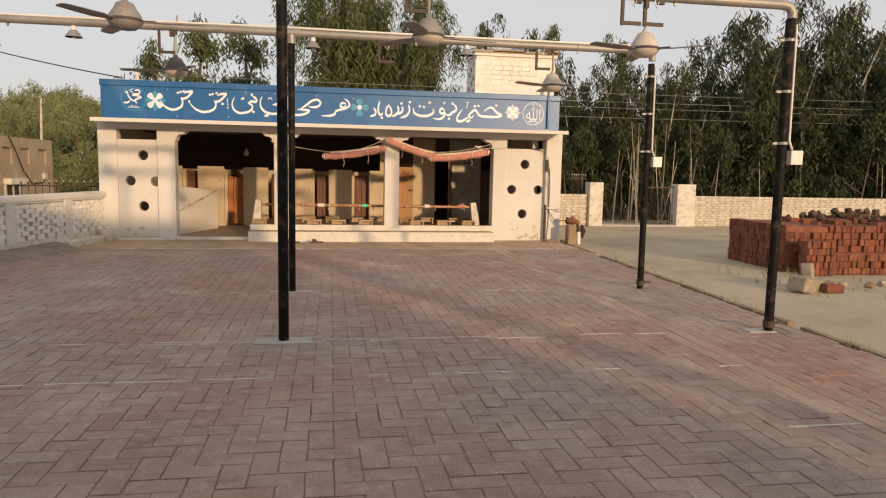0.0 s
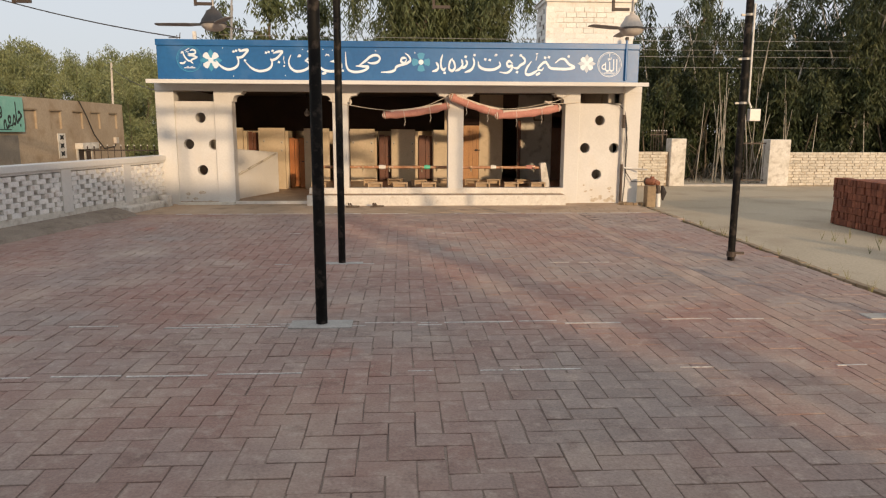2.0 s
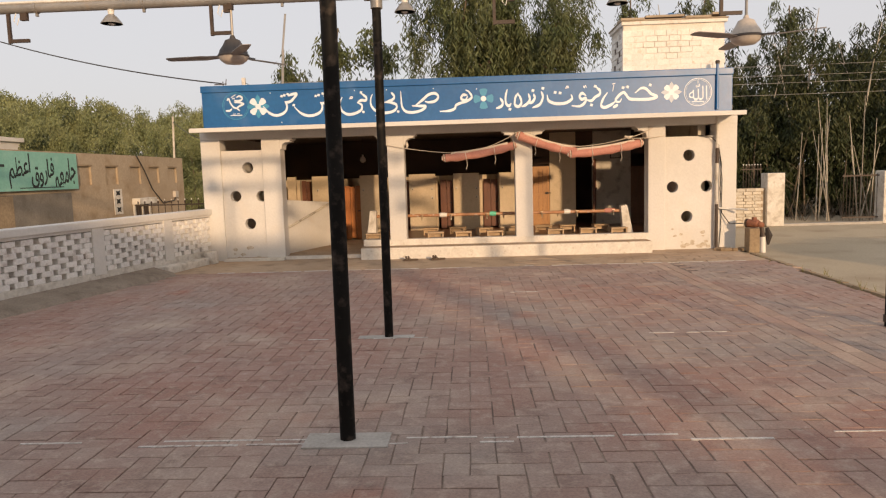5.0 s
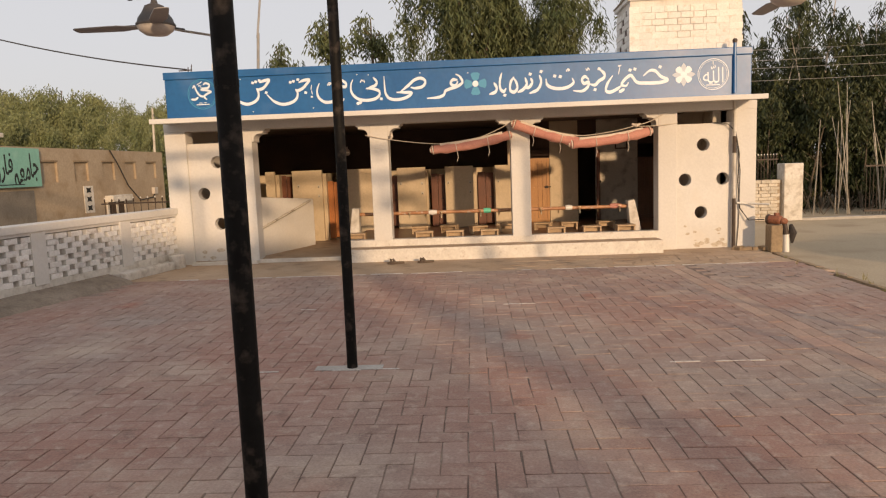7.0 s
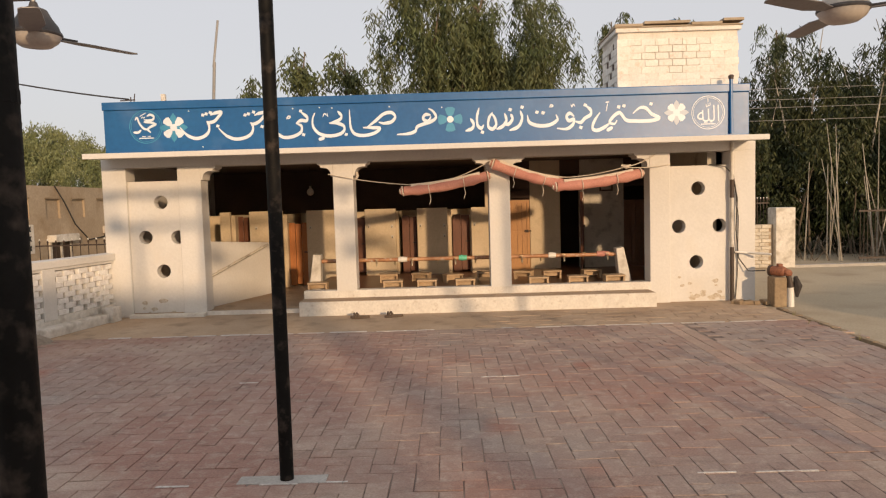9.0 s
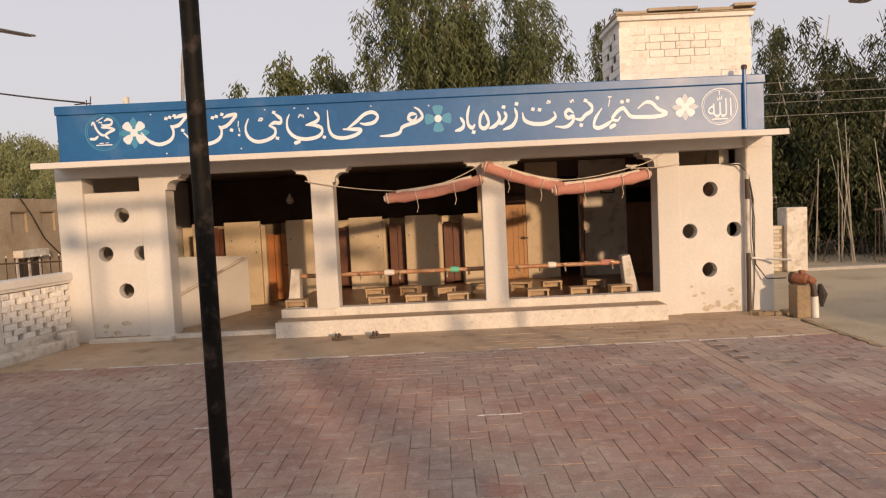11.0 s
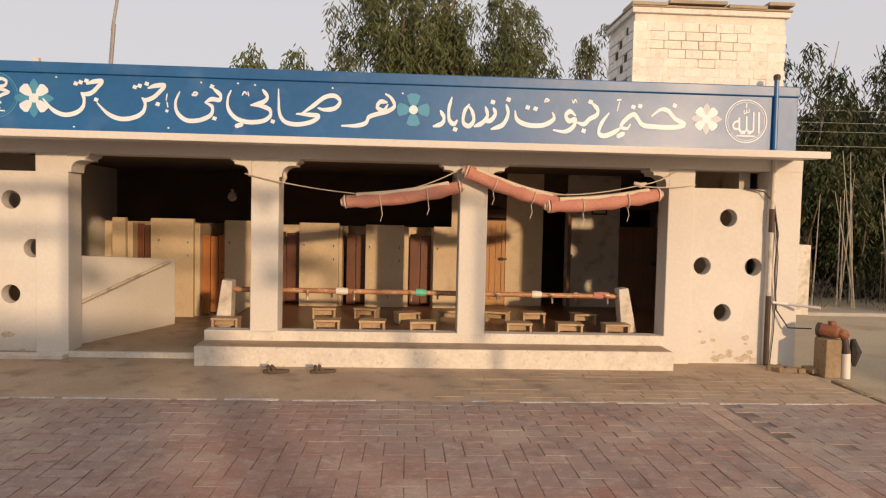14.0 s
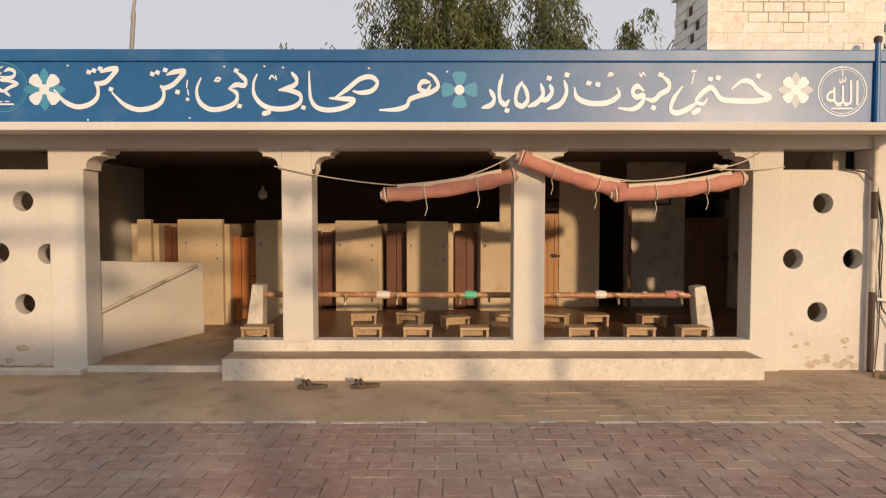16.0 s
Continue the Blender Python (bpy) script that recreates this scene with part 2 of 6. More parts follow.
SIGNGREEN = mat("green_sign_paint", (0.19, 0.42, 0.345), (0.24, 0.48, 0.40), 0.6, 1.2, 25, 0.2, 0.1, stain=(0.28, 0.50, 0.42), amount=0.3)
INK = mat("black_sign_paint", (0.012, 0.014, 0.014), (0.02, 0.022, 0.022), 0.6, 3, 30, 0.1, 0.05)
TANKBLUE = mat("blue_tank_plastic", (0.03, 0.12, 0.28), (0.04, 0.15, 0.33), 0.45, 2, 30, 0.1, 0.05)
BARK = mat("pale_bark", (0.42, 0.37, 0.30), (0.56, 0.51, 0.43), 0.9, 3, 30, 0.4, 0.5, stain=(0.20, 0.16, 0.12), amount=0.35)
DARKBARK = mat("dark_bark", (0.12, 0.09, 0.06), (0.18, 0.14, 0.10), 0.95, 3, 30, 0.4, 0.5)
PAINTLINE = mat("white_line_paint", (0.52, 0.48, 0.44), (0.66, 0.62, 0.58), 0.9, 9, 60, 0.4, 0.4, stain=(0.30, 0.22, 0.18), amount=0.55)
GRASS = mat("dry_grass", (0.20, 0.17, 0.07), (0.14, 0.15, 0.05), 0.9, 3, 30, 0.3, 0.0)
RUBBER = mat("sandal_foam", (0.075, 0.052, 0.036), (0.11, 0.078, 0.055), 0.8, 10, 60, 0.3, 0.2)


def leaf_mat(name, a, b):
    m = mat(name, a, b, 0.6, 0.7, 6, 0.3, 0.0, island=0.35)
    p = m.node_tree.nodes["Principled BSDF"]
    p.inputs["Subsurface Weight"].default_value = 0.0
    p.inputs["Specular IOR Level"].default_value = 0.3
    return m


LEAF = leaf_mat("drooping_leaves", (0.070, 0.092, 0.036), (0.112, 0.120, 0.050))
LEAFDARK = leaf_mat("grove_leaves", (0.026, 0.038, 0.013), (0.060, 0.067, 0.025))
# Yellow-green lifted and greyed: distance haze is put into the leaf colour.
LEAFHAZED = leaf_mat("hazed_yellow_green_leaves", (0.15, 0.178, 0.078), (0.20, 0.212, 0.095))


# ---- building helpers ----
class Shape:
    """Gathers boxes, tubes and turned forms into one mesh."""

    def __init__(self):
        self.v, self.f = [], []

    def add(self, verts, faces, m=None):
        k = len(self.v)
        self.v += [tuple(m @ Vector(p)) for p in verts] if m else [tuple(p) for p in verts]
        self.f += [tuple(i + k for i in f) for f in faces]
        return self

    def box(self, x0, x1, y0, y1, z0, z1, m=None):
        v = [(x, y, z) for z in (z0, z1) for x, y in ((x0, y0), (x1, y0), (x1, y1), (x0, y1))]
        return self.add(v, [(3, 2, 1, 0), (4, 5, 6, 7), (0, 1, 5, 4), (1, 2, 6, 5), (2, 3, 7, 6), (3, 0, 4, 7)], m)

    def tube(self, points, r, seg=10, m=None):
        pts = [Vector(p) for p in points]
        rs = r if isinstance(r, (list, tuple)) else [r] * len(pts)
        v, f = [], []
        side = None
        for i, p in enumerate(pts):
            d = (pts[min(i + 1, len(pts) - 1)] - pts[max(i - 1, 0)]).normalized()
            ref = side if side else (Vector((0, 0, 1)) if abs(d.z) < 0.9 else Vector((1, 0, 0)))
            a = (ref - d * ref.dot(d)).normalized()
            side = a
            b = d.cross(a)
            v += [p + (a * math.cos(t) + b * math.sin(t)) * rs[i] for t in (2 * math.pi * j / seg for j in range(seg))]
        for i in range(len(pts) - 1):
            for j in range(seg):
                f.append((i * seg + j, i * seg + (j + 1) % seg, (i + 1) * seg + (j + 1) % seg, (i + 1) * seg + j))
        f.append(tuple(reversed(range(seg))))
        f.append(tuple(range((len(pts) - 1) * seg, len(pts) * seg)))
        return self.add(v, f, m)

    def lathe(self, profile, seg=20, m=None):
        """profile: (radius, z) from below to above, turned about z."""
        v, f = [], []
        for r, z in profile:
            v += [(r * math.cos(2 * math.pi * j / seg), r * math.sin(2 * math.pi * j / seg), z) for j in range(seg)]
        for i in range(len(profile) - 1):
            for j in range(seg):
                f.append((i * seg + j, i * seg + (j + 1) % seg, (i + 1) * seg + (j + 1) % seg, (i + 1) * seg + j))
        f.append(tuple(reversed(range(seg))))
        f.append(tuple(range((len(profile) - 1) * seg, len(profile) * seg)))
        return self.add(v, f, m)

    def prism(self, outline, y0, y1, m=None):
        """An outline of (x, z), thickened from y0 to y1."""
        n = len(outline)
        v = [(x, y0, z) for x, z in outline] + [(x, y1, z) for x, z in outline]
        f = [tuple(range(n)), tuple(reversed(range(n, 2 * n)))]
        f += [(i, i + n, (i + 1) % n + n, (i + 1) % n) for i in range(n)]
        return self.add(v, f, m)

    def mesh(self, name, material, bevel=0.0, smooth=False):
        me = bpy.data.meshes.new(name)
        me.from_pydata(self.v, [], self.f)
        bm = bmesh.new()
        bm.from_mesh(me)
        bmesh.ops.recalc_face_normals(bm, faces=bm.faces)
        if bevel:
            edges = [e for e in bm.edges if len(e.link_faces) == 2 and e.calc_face_angle() > 0.6]
            bmesh.ops.bevel(bm, geom=edges, offset=bevel, segments=2, profile=0.6, affect="EDGES", clamp_overlap=True)
        if smooth:
            for face in bm.faces:
                face.smooth = True
            for e in bm.edges:
                if len(e.link_faces) == 2 and e.calc_face_angle() > 0.7:
                    e.smooth = False
        bm.to_mesh(me)
        bm.free()
        me.materials.append(material)
        return me


def part(name, shape, material, parent=None, label="", bevel=0.0, smooth=False, m=None):
    """Links a Shape (or ready mesh) as one mesh object, under a thing or part where one is given."""
    me = shape.mesh(name, material, bevel, smooth) if isinstance(shape, Shape) else shape
    ob = new(name, me)
    if parent:
        ob.parent = parent
    if m:
        ob.matrix_basis = m
    return tagged(ob, label) if label else ob


def thing(name, label, category, m=None, group="", kind=""):
    """An Empty that parents a thing's parts."""
    ob = new(name)
    ob.empty_display_size = 0.1
    if m:
        ob.matrix_basis = m
    return tagged(ob, label, category, group, kind)


def solid(name, shape, material, label, category="", kind="structure", bevel=0.0, smooth=False):
    return tagged(part(name, shape, material, None, "", bevel, smooth), label, category or name.split("_")[0], "", kind)


def plate(x0, x1, z0, z1, y0, y1, holes):
    """An upright slab with round holes (x, z, radius) that go through it."""
    bm = bmesh.new()
    loops = [[(x0, z0), (x1, z0), (x1, z1), (x0, z1)]]
    loops += [[(x + r * math.cos(2 * math.pi * i / 28), z + r * math.sin(2 * math.pi * i / 28)) for i in range(28)] for x, z, r in holes]
    for loop in loops:
        vs = [bm.verts.new((x, y0, z)) for x, z in loop]
        for i in range(len(vs)):
            bm.edges.new((vs[i], vs[(i + 1) % len(vs)]))
    bmesh.ops.triangle_fill(bm, use_beauty=True, use_dissolve=False, edges=bm.edges[:])
    out = bmesh.ops.extrude_face_region(bm, geom=bm.faces[:])
    bmesh.ops.translate(bm, verts=[g for g in out["geom"] if isinstance(g, bmesh.types.BMVert)], vec=(0, y1 - y0, 0))
    bmesh.ops.recalc_face_normals(bm, faces=bm.faces)
    s = Shape()
    bm.verts.index_update()
    s.add([v.co[:] for v in bm.verts], [[v.index for v in f.verts] for f in bm.faces])
    bm.free()
    return s


JOINING = "\ufea7\ufe98\ufee7\ufe92\ufe91\ufeeb\ufebb\ufea4\ufee8\ufe9f\ufee3\ufee4\ufecc\ufed3\ufecb\ufec8"


def glyph(ch, thin):
    """One written character as vertices and faces, in the font's units."""
    cu = bpy.data.curves.new("glyph", "FONT")
    cu.body, cu.resolution_u, cu.extrude, cu.offset = ch, 3, 0.02, thin
    ob = bpy.data.objects.new("glyph", cu)
    scene.collection.objects.link(ob)
    bpy.context.view_layer.update()
    me = bpy.data.meshes.new_from_object(ob.evaluated_get(bpy.context.evaluated_depsgraph_get()))
    bpy.data.objects.remove(ob)
    return [v.co.copy() for v in me.vertices], [tuple(f.vertices) for f in me.polygons]


def lettering(text, x0, x1, z0, z1, y, name, material, parent, m=None, depth=0.004, slope=0.07, thin=-0.004):
    """Written characters, joined from right to left, fitted into a rectangle of an upright face that looks to -y."""
    s = Shape()
    cursor, lift = 0.0, 0.0
    for k, ch in enumerate(text):
        vs, fs = glyph(ch, thin)
        left, right = min(v.x for v in vs), max(v.x for v in vs)
        if k:
            cursor += -0.045 if ch in JOINING else 0.03
            lift += slope
        s.add([(v.x - left + cursor, v.z, v.y + lift) for v in vs], fs)
        cursor += right - left
    xs, zs = [v[0] for v in s.v], [v[2] for v in s.v]
    a, b, c, d = min(xs), max(xs), min(zs), max(zs)
    s.v = [(x0 + (px - a) / (b - a) * (x1 - x0), y - depth / 2 - py / 0.02 * depth / 2, z0 + (pz - c) / (d - c) * (z1 - z0)) for px, py, pz in s.v]
    return part(name, s, material, parent, "", m=m)


def sag(a, b, drop, n=14):
    a, b = Vector(a), Vector(b)
    return [a.lerp(b, i / n) - Vector((0, 0, drop * 4 * (i / n) * (1 - i / n))) for i in range(n + 1)]


def block(w, d, h, cut):
    """A brick standing on z = 0 and centred, its upper edges worn off."""
    s = Shape()
    x, y = w / 2, d / 2
    v = [(i * x, j * y, z) for z in (0, h - cut) for i, j in ((-1, -1), (1, -1), (1, 1), (-1, 1))]
    v += [(i * (x - cut), j * (y - cut), h) for i, j in ((-1, -1), (1, -1), (1, 1), (-1, 1))]
    f = [(k + i, k + (i + 1) % 4, k + 4 + (i + 1) % 4, k + 4 + i) for k in (0, 4) for i in range(4)] + [(8, 9, 10, 11), (3, 2, 1, 0)]
    return s.add(v, f)


def face_block(w, h, d, cut):
    """A brick whose front, worn at the edges, looks to -y; centred on x and z, its back at y = d."""
    s = block(w, h, d, cut)
    s.v = [(x, d - z, y) for x, y, z in s.v]
    return s


# ---- ground and paving ----
g = Shape()
ring = [-400, -60, -20, -10, 0, 10, 20, 60, 400]
n = len(ring)
g.add([(x, y, -0.035) for y in ring for x in ring], [(j * n + i, j * n + i + 1, (j + 1) * n + i + 1, (j + 1) * n + i) for j in range(n - 1) for i in range(n - 1)])
solid("ground", g, SAND, "dry sandy earth round the courtyard", "ground")


def right_edge(y):
    """Where the paving ends towards the open ground."""
    return 5.28 + (y + 1.5) * 0.042


def left_edge(y):
    """Where the paving meets the kerb of the slanting balustrade."""
    return -5.14 + (y + 1.84) * 0.192


pavement = thing("pavement", "courtyard paved with flat dull red bricks, dusty joints", "pavement", kind="structure")
bed = Shape()
bed.add([(left_edge(-18.6) - 0.1, -18.6, -0.03), (right_edge(-18.6), -18.6, -0.03), (right_edge(-1.92), -1.92, -0.03), (left_edge(-1.92) - 0.1, -1.92, -0.03),
         (left_edge(-18.6) - 0.1, -18.6, -0.0065), (right_edge(-18.6), -18.6, -0.0065), (right_edge(-1.92), -1.92, -0.0065), (left_edge(-1.92) - 0.1, -1.92, -0.0065)],
        [(3, 2, 1, 0), (4, 5, 6, 7), (0, 1, 5, 4), (1, 2, 6, 5), (2, 3, 7, 6), (3, 0, 4, 7)])
part("paving_bed", bed, MORTAR, pavement)
apron = Shape().box(-5.9, 5.34, -1.92, 0.3, -0.03, -0.004)
solid("apron", apron, DUST, "strip of earth-covered paving before the wash house", "apron")

# ---- wash house: the shell ----
LX, RX = -5.40, 5.46
shell = Shape()
shell.box(LX, -5.0, 0, 0.35, -0.03, 2.5)
shell.box(-4.14, -3.75, 0, 0.35, -0.03, 2.5)
shell.box(3.71, 4.05, 0, 0.35, -0.03, 2.5)
shell.box(5.04, RX, 0, 0.35, -0.03, 2.5)
solid("wall_front", shell, WHITE, "whitewashed piers of the wash house front", "wall", bevel=0.012)
RH = 0.115
solid("wall_panel_1", plate(-5.0, -4.14, -0.03, 2.27, 0.06, 0.22, [(-4.46, 1.917, RH), (-4.47, 0.758, RH), (-4.745, 1.335, RH), (-4.20, 1.325, RH)]), WHITE,
      "whitewashed panel pierced by four round holes", "wall")
solid("wall_panel_2", plate(4.05, 5.04, -0.03, 2.27, 0.06, 0.22, [(4.534, 1.893, RH), (4.50, 0.66, RH), (4.21, 1.265, RH), (4.889, 1.265, RH)]), WHITE,
      "whitewashed panel pierced by four round holes", "wall")
for k, (a, b) in enumerate(((-1.55, -1.21), (1.04, 1.39))):
    solid("pillar_%d" % (k + 1), Shape().box(a, b, 0, 0.35, 0.33, 2.5), WHITE, "square whitewashed pillar of the open front", "pillar", bevel=0.012)


def bracket(x, way):
    """The curved shoulder beside a pillar's head, under the beam."""
    pts = [(0, 2.5), (0, 2.27), (0.035, 2.27), (0.035, 2.31)]
    pts += [(0.035 + 0.125 * (1 - math.cos(a)), 2.31 + 0.105 * math.sin(a)) for a in (0.3, 0.6, 0.9, 1.2, 1.57)]
    pts += [(0.205, 2.415), (0.205, 2.445), (0.255, 2.47), (0.255, 2.5)]
    return [(x + way * px, pz) for px, pz in pts]


for x, way in ((-3.75, 1), (-1.55, -1), (-1.21, 1), (1.04, -1), (1.39, 1), (3.71, -1)):
    solid("bracket", Shape().prism(bracket(x, way), 0.003, 0.347), WHITE, "curved plaster bracket at the pillar head", "bracket")
beam = Shape()
beam.box(LX, RX, 0, 0.35, 2.5, 2.65)
solid("beam", beam, WHITE, "whitewashed beam over the open bays", "beam")
eaves = Shape()
eaves.add([(-5.31, -0.76, 2.607), (5.345, -0.76, 2.607), (5.345, 0, 2.652), (-5.31, 0, 2.652), (-5.31, -0.76, 2.69), (5.345, -0.76, 2.69), (5.345, 0, 2.735), (-5.31, 0, 2.735)],
          [(3, 2, 1, 0), (4, 5, 6, 7), (0, 1, 5, 4), (1, 2, 6, 5), (2, 3, 7, 6), (3, 0, 4, 7)])
solid("roof_slab", Shape().box(-5.31, 5.345, 0.001, 5.2, 2.65, 2.735), WHITE, "flat concrete roof slab of the wash house", "slab")
solid("eaves_slab", eaves, WHITE, "thin concrete eaves slab with a cream edge", "slab", bevel=0.008)
side = Shape()
side.box(LX, LX + 0.23, 0.35, 5.0, -0.03, 2.65)
solid("wall_west", side, WHITE, "whitewashed side wall of the wash house", "wall")
side = Shape()
side.box(RX - 0.23, RX, 0.35, 5.0, -0.03, 2.65)
solid("wall_east", side, WHITE, "whitewashed side wall of the wash house", "wall")
# The wall's colour holds the shade behind the stalls.
solid("wall_back", Shape().box(LX, RX, 4.9, 5.1, -0.03, 2.65), SHADEBROWN, "back wall inside the wash house, shade painted into its colour", "wall")
solid("ceiling", Shape().box(LX, RX, 0.35, 4.9, 2.60, 2.648), CEILING, "dark brown ceiling of the wash house", "ceiling")
# parapet
par = thing("parapet", "glossy blue parapet with a white painted slogan", "parapet", kind="structure")
ps = Shape()
ps.box(-5.305, 5.355, 0.0, 0.2, 2.735, 3.45)
part("parapet_wall", ps, BLUE, par, bevel=0.008)
part("coping", Shape().box(-5.32, 5.37, -0.022, 0.21, 3.452, 3.585), BLUE, par, bevel=0.012)
solid("roof", Shape().box(-5.28, 5.3, 0.2, 5.1, 2.735, 2.80), CEMENT, "flat cement roof behind the parapet", "roof")

# the slogan, brushed word by word on the painter's grid of one third of a centimetre


def brushed(strokes, wide, x0, unit, top, name, material, parent):
    """Flat brush strokes through a few turning points, full where they run level and fine at their ends; a lone point is a square dot."""
    s = Shape()

    def to_wall(p):
        return Vector((x0 + p[0] * unit, 0, top - p[1] * unit))

    for n_s, path in enumerate(strokes):
        deep = -0.0055 - 0.0004 * (n_s % 5)
        pts = [to_wall(p) for p in path]
        if len(pts) == 1:
            r = wide * unit * 0.62
            s.prism([(pts[0].x + r * math.cos(q), pts[0].z + r * 0.95 * math.sin(q)) for q in (0.45, 2.02, 3.59, 5.16)], deep, -0.001)
            continue
        ext = [pts[0] * 2 - pts[1]] + pts + [pts[-1] * 2 - pts[-2]]
        line = []
        for i in range(1, len(ext) - 2):
            for j in range(8):
                u = j / 8
                line.append(0.5 * (2 * ext[i] + (ext[i + 1] - ext[i - 1]) * u + (2 * ext[i - 1] - 5 * ext[i] + 4 * ext[i + 1] - ext[i + 2]) * u * u
                                   + (3 * ext[i] - ext[i - 1] - 3 * ext[i + 1] + ext[i + 2]) * u ** 3))
        line.append(pts[-1])
        left, right = [], []
        n_p = len(line) - 1
        for i, p in enumerate(line):
            d = (line[min(i + 1, n_p)] - line[max(i - 1, 0)]).normalized()
            k = i / n_p
            w = wide * unit * 0.5 * (0.58 + 0.42 * abs(d.x)) * (0.35 + 0.65 * min(1, k * 7, (1 - k) * 5))
            side_ = Vector((-d.z, 0, d.x)) * w
            left.append(p + side_)
            right.append(p - side_)
        v = [(q.x, deep - 0.0012 * (i % (n_p + 1)) / n_p, q.z) for i, q in enumerate(left + right)] + [(q.x, -0.001, q.z) for q in left + right]
        m_, f = n_p + 1, []
        for i in range(n_p):
            f += [(i, i + 1, m_ + i + 1, m_ + i), (2 * m_ + i, 3 * m_ + i, 3 * m_ + i + 1, 2 * m_ + i + 1), (i, 2 * m_ + i, 2 * m_ + i + 1, i + 1), (m_ + i, m_ + i + 1, 3 * m_ + i + 1, 3 * m_ + i)]
        f += [(0, m_, 3 * m_, 2 * m_), (n_p, 2 * m_ + n_p, 3 * m_ + n_p, m_ + n_p)]
        s.add(v, f)
    return part(name, s, material, parent)


WEST, EAST, UNIT, SIGN_TOP = -4.685, 0.272, 0.00333, 3.838
jannati = [[(346, 152), (374, 142), (402, 140), (388, 160), (366, 182), (345, 188), (327, 184)], [(327, 182), (338, 204), (334, 234), (310, 256), (268, 265), (226, 247), (192, 208)], [(309, 151)], [(326, 146)], [(347, 140)], [(381, 207)]]
jannati_2 = [[(565, 160), (593, 150), (625, 148), (609, 170), (586, 192), (562, 202), (544, 196)], [(544, 194), (556, 214), (549, 245), (520, 266), (470, 274), (424, 257), (384, 218)], [(519, 157)], [(536, 152)], [(562, 144)], [(601, 216)]]
nabi = [[(797, 150), (826, 176), (822, 194), (796, 192), (772, 204)], [(770, 204), (797, 220), (792, 250), (752, 270), (706, 272), (673, 247), (665, 208), (680, 168)], [(796, 146)], [(806, 262)]]
sahabi = [[(1122, 236), (1164, 206), (1206, 173), (1244, 166), (1264, 186), (1246, 211), (1208, 218), (1182, 212)], [(1103, 236), (1148, 238), (1186, 242), (1160, 264), (1108, 275), (1064, 267), (1043, 238), (1039, 190), (1038, 146)],
          [(979, 150), (997, 176), (984, 196), (938, 210)], [(936, 209), (976, 212), (1006, 224), (1008, 247), (982, 266), (930, 272), (884, 259), (856, 226), (854, 186), (866, 157)], [(1018, 267)], [(880, 289), (910, 280)]]
har = [[(1270, 275), (1326, 273), (1360, 262), (1372, 240), (1402, 228), (1440, 217), (1466, 196), (1452, 166), (1430, 152)], [(1440, 184), (1414, 182), (1402, 202), (1426, 214), (1442, 190)]]
bad = [[(148, 206), (163, 234), (154, 257), (122, 268)], [(192, 156), (181, 200), (183, 240), (200, 256), (214, 240)], [(206, 276)]]
zinda = [[(258, 180), (240, 208), (236, 248), (257, 262), (275, 240), (268, 206), (252, 184)], [(318, 186), (326, 222), (306, 250), (276, 264)], [(348, 190), (356, 214), (340, 238), (318, 244)], [(396, 176), (404, 214), (384, 254), (340, 272)], [(405, 159)], [(346, 170)]]
nabuwwat = [[(430, 198), (440, 234), (482, 252), (540, 250), (578, 226), (572, 200)], [(662, 212), (640, 196), (624, 212), (636, 232), (660, 226), (654, 252), (624, 272), (576, 268)], [(720, 160), (744, 184), (742, 206), (716, 222), (694, 242), (664, 236)], [(478, 186)], [(508, 190)], [(717, 158)], [(694, 267)]]
khatm = [[(952, 206), (986, 180), (1016, 182), (1046, 212), (1082, 232), (1040, 244), (966, 244), (920, 238), (898, 212), (884, 200), (858, 216), (836, 246), (860, 254), (874, 236)], [(838, 250), (806, 272), (772, 284), (752, 272), (762, 236), (790, 196)], [(1042, 162)], [(882, 172)], [(908, 168)], [(822, 287), (852, 270)]]
for word in (jannati, jannati_2, nabi, sahabi, har):
    brushed(word, 16.5, WEST, UNIT, SIGN_TOP, "word", LETTER, par)
for word in (bad, zinda, nabuwwat, khatm):
    brushed(word, 18, EAST, UNIT, SIGN_TOP, "word", LETTER, par)
west_marks = [[(724, 184), (732, 170), (744, 172), (736, 180), (722, 178)], [(905, 176), (914, 162), (924, 172)], [(926, 160), (930, 178)], [(635, 176), (631, 204)], [(634, 206), (638, 228)]]
east_marks = [[(646, 152), (652, 164), (658, 152), (666, 164)], [(540, 166), (548, 152), (558, 158), (544, 164)], [(820, 192), (828, 152)], [(818, 148), (836, 146)]]
for x0, marks in ((WEST, west_marks), (EAST, east_marks)):
    for mark in marks:
        brushed([mark], 7, x0, UNIT, SIGN_TOP, "vowel_mark", LETTER, par)
brushed([[(634, 240)]], 12, WEST, UNIT, SIGN_TOP, "stop_mark", LETTER, par)
chips = [(240, 128), (757, 131), (890, 130), (952, 134), (1236, 136), (1496, 147), (1345, 76), (1457, 82), (302, 306), (640, 300)]
for x, z in chips:
    brushed([[(x - 3, z), (x + 3, z + 3)]], 6, WEST, UNIT, SIGN_TOP, "paint_splash", LETTER, par)
lettering("\ufdf2", 4.50, 4.86, 2.98, 3.36, -0.001, "word", LETTER, par)
name_word = [[(168, 96), (190, 86), (212, 97), (206, 116), (180, 121), (150, 116)], [(148, 130), (186, 133), (228, 145)], [(226, 148), (196, 158), (172, 176), (190, 198)], [(176, 178), (146, 170), (122, 140), (108, 104), (94, 118)], [(80, 192), (110, 194), (130, 178)]]
brushed(name_word, 15, -4.61 - 160 * 0.00265, 0.00265, 3.17 + 160 * 0.00265, "word", LETTER, par)
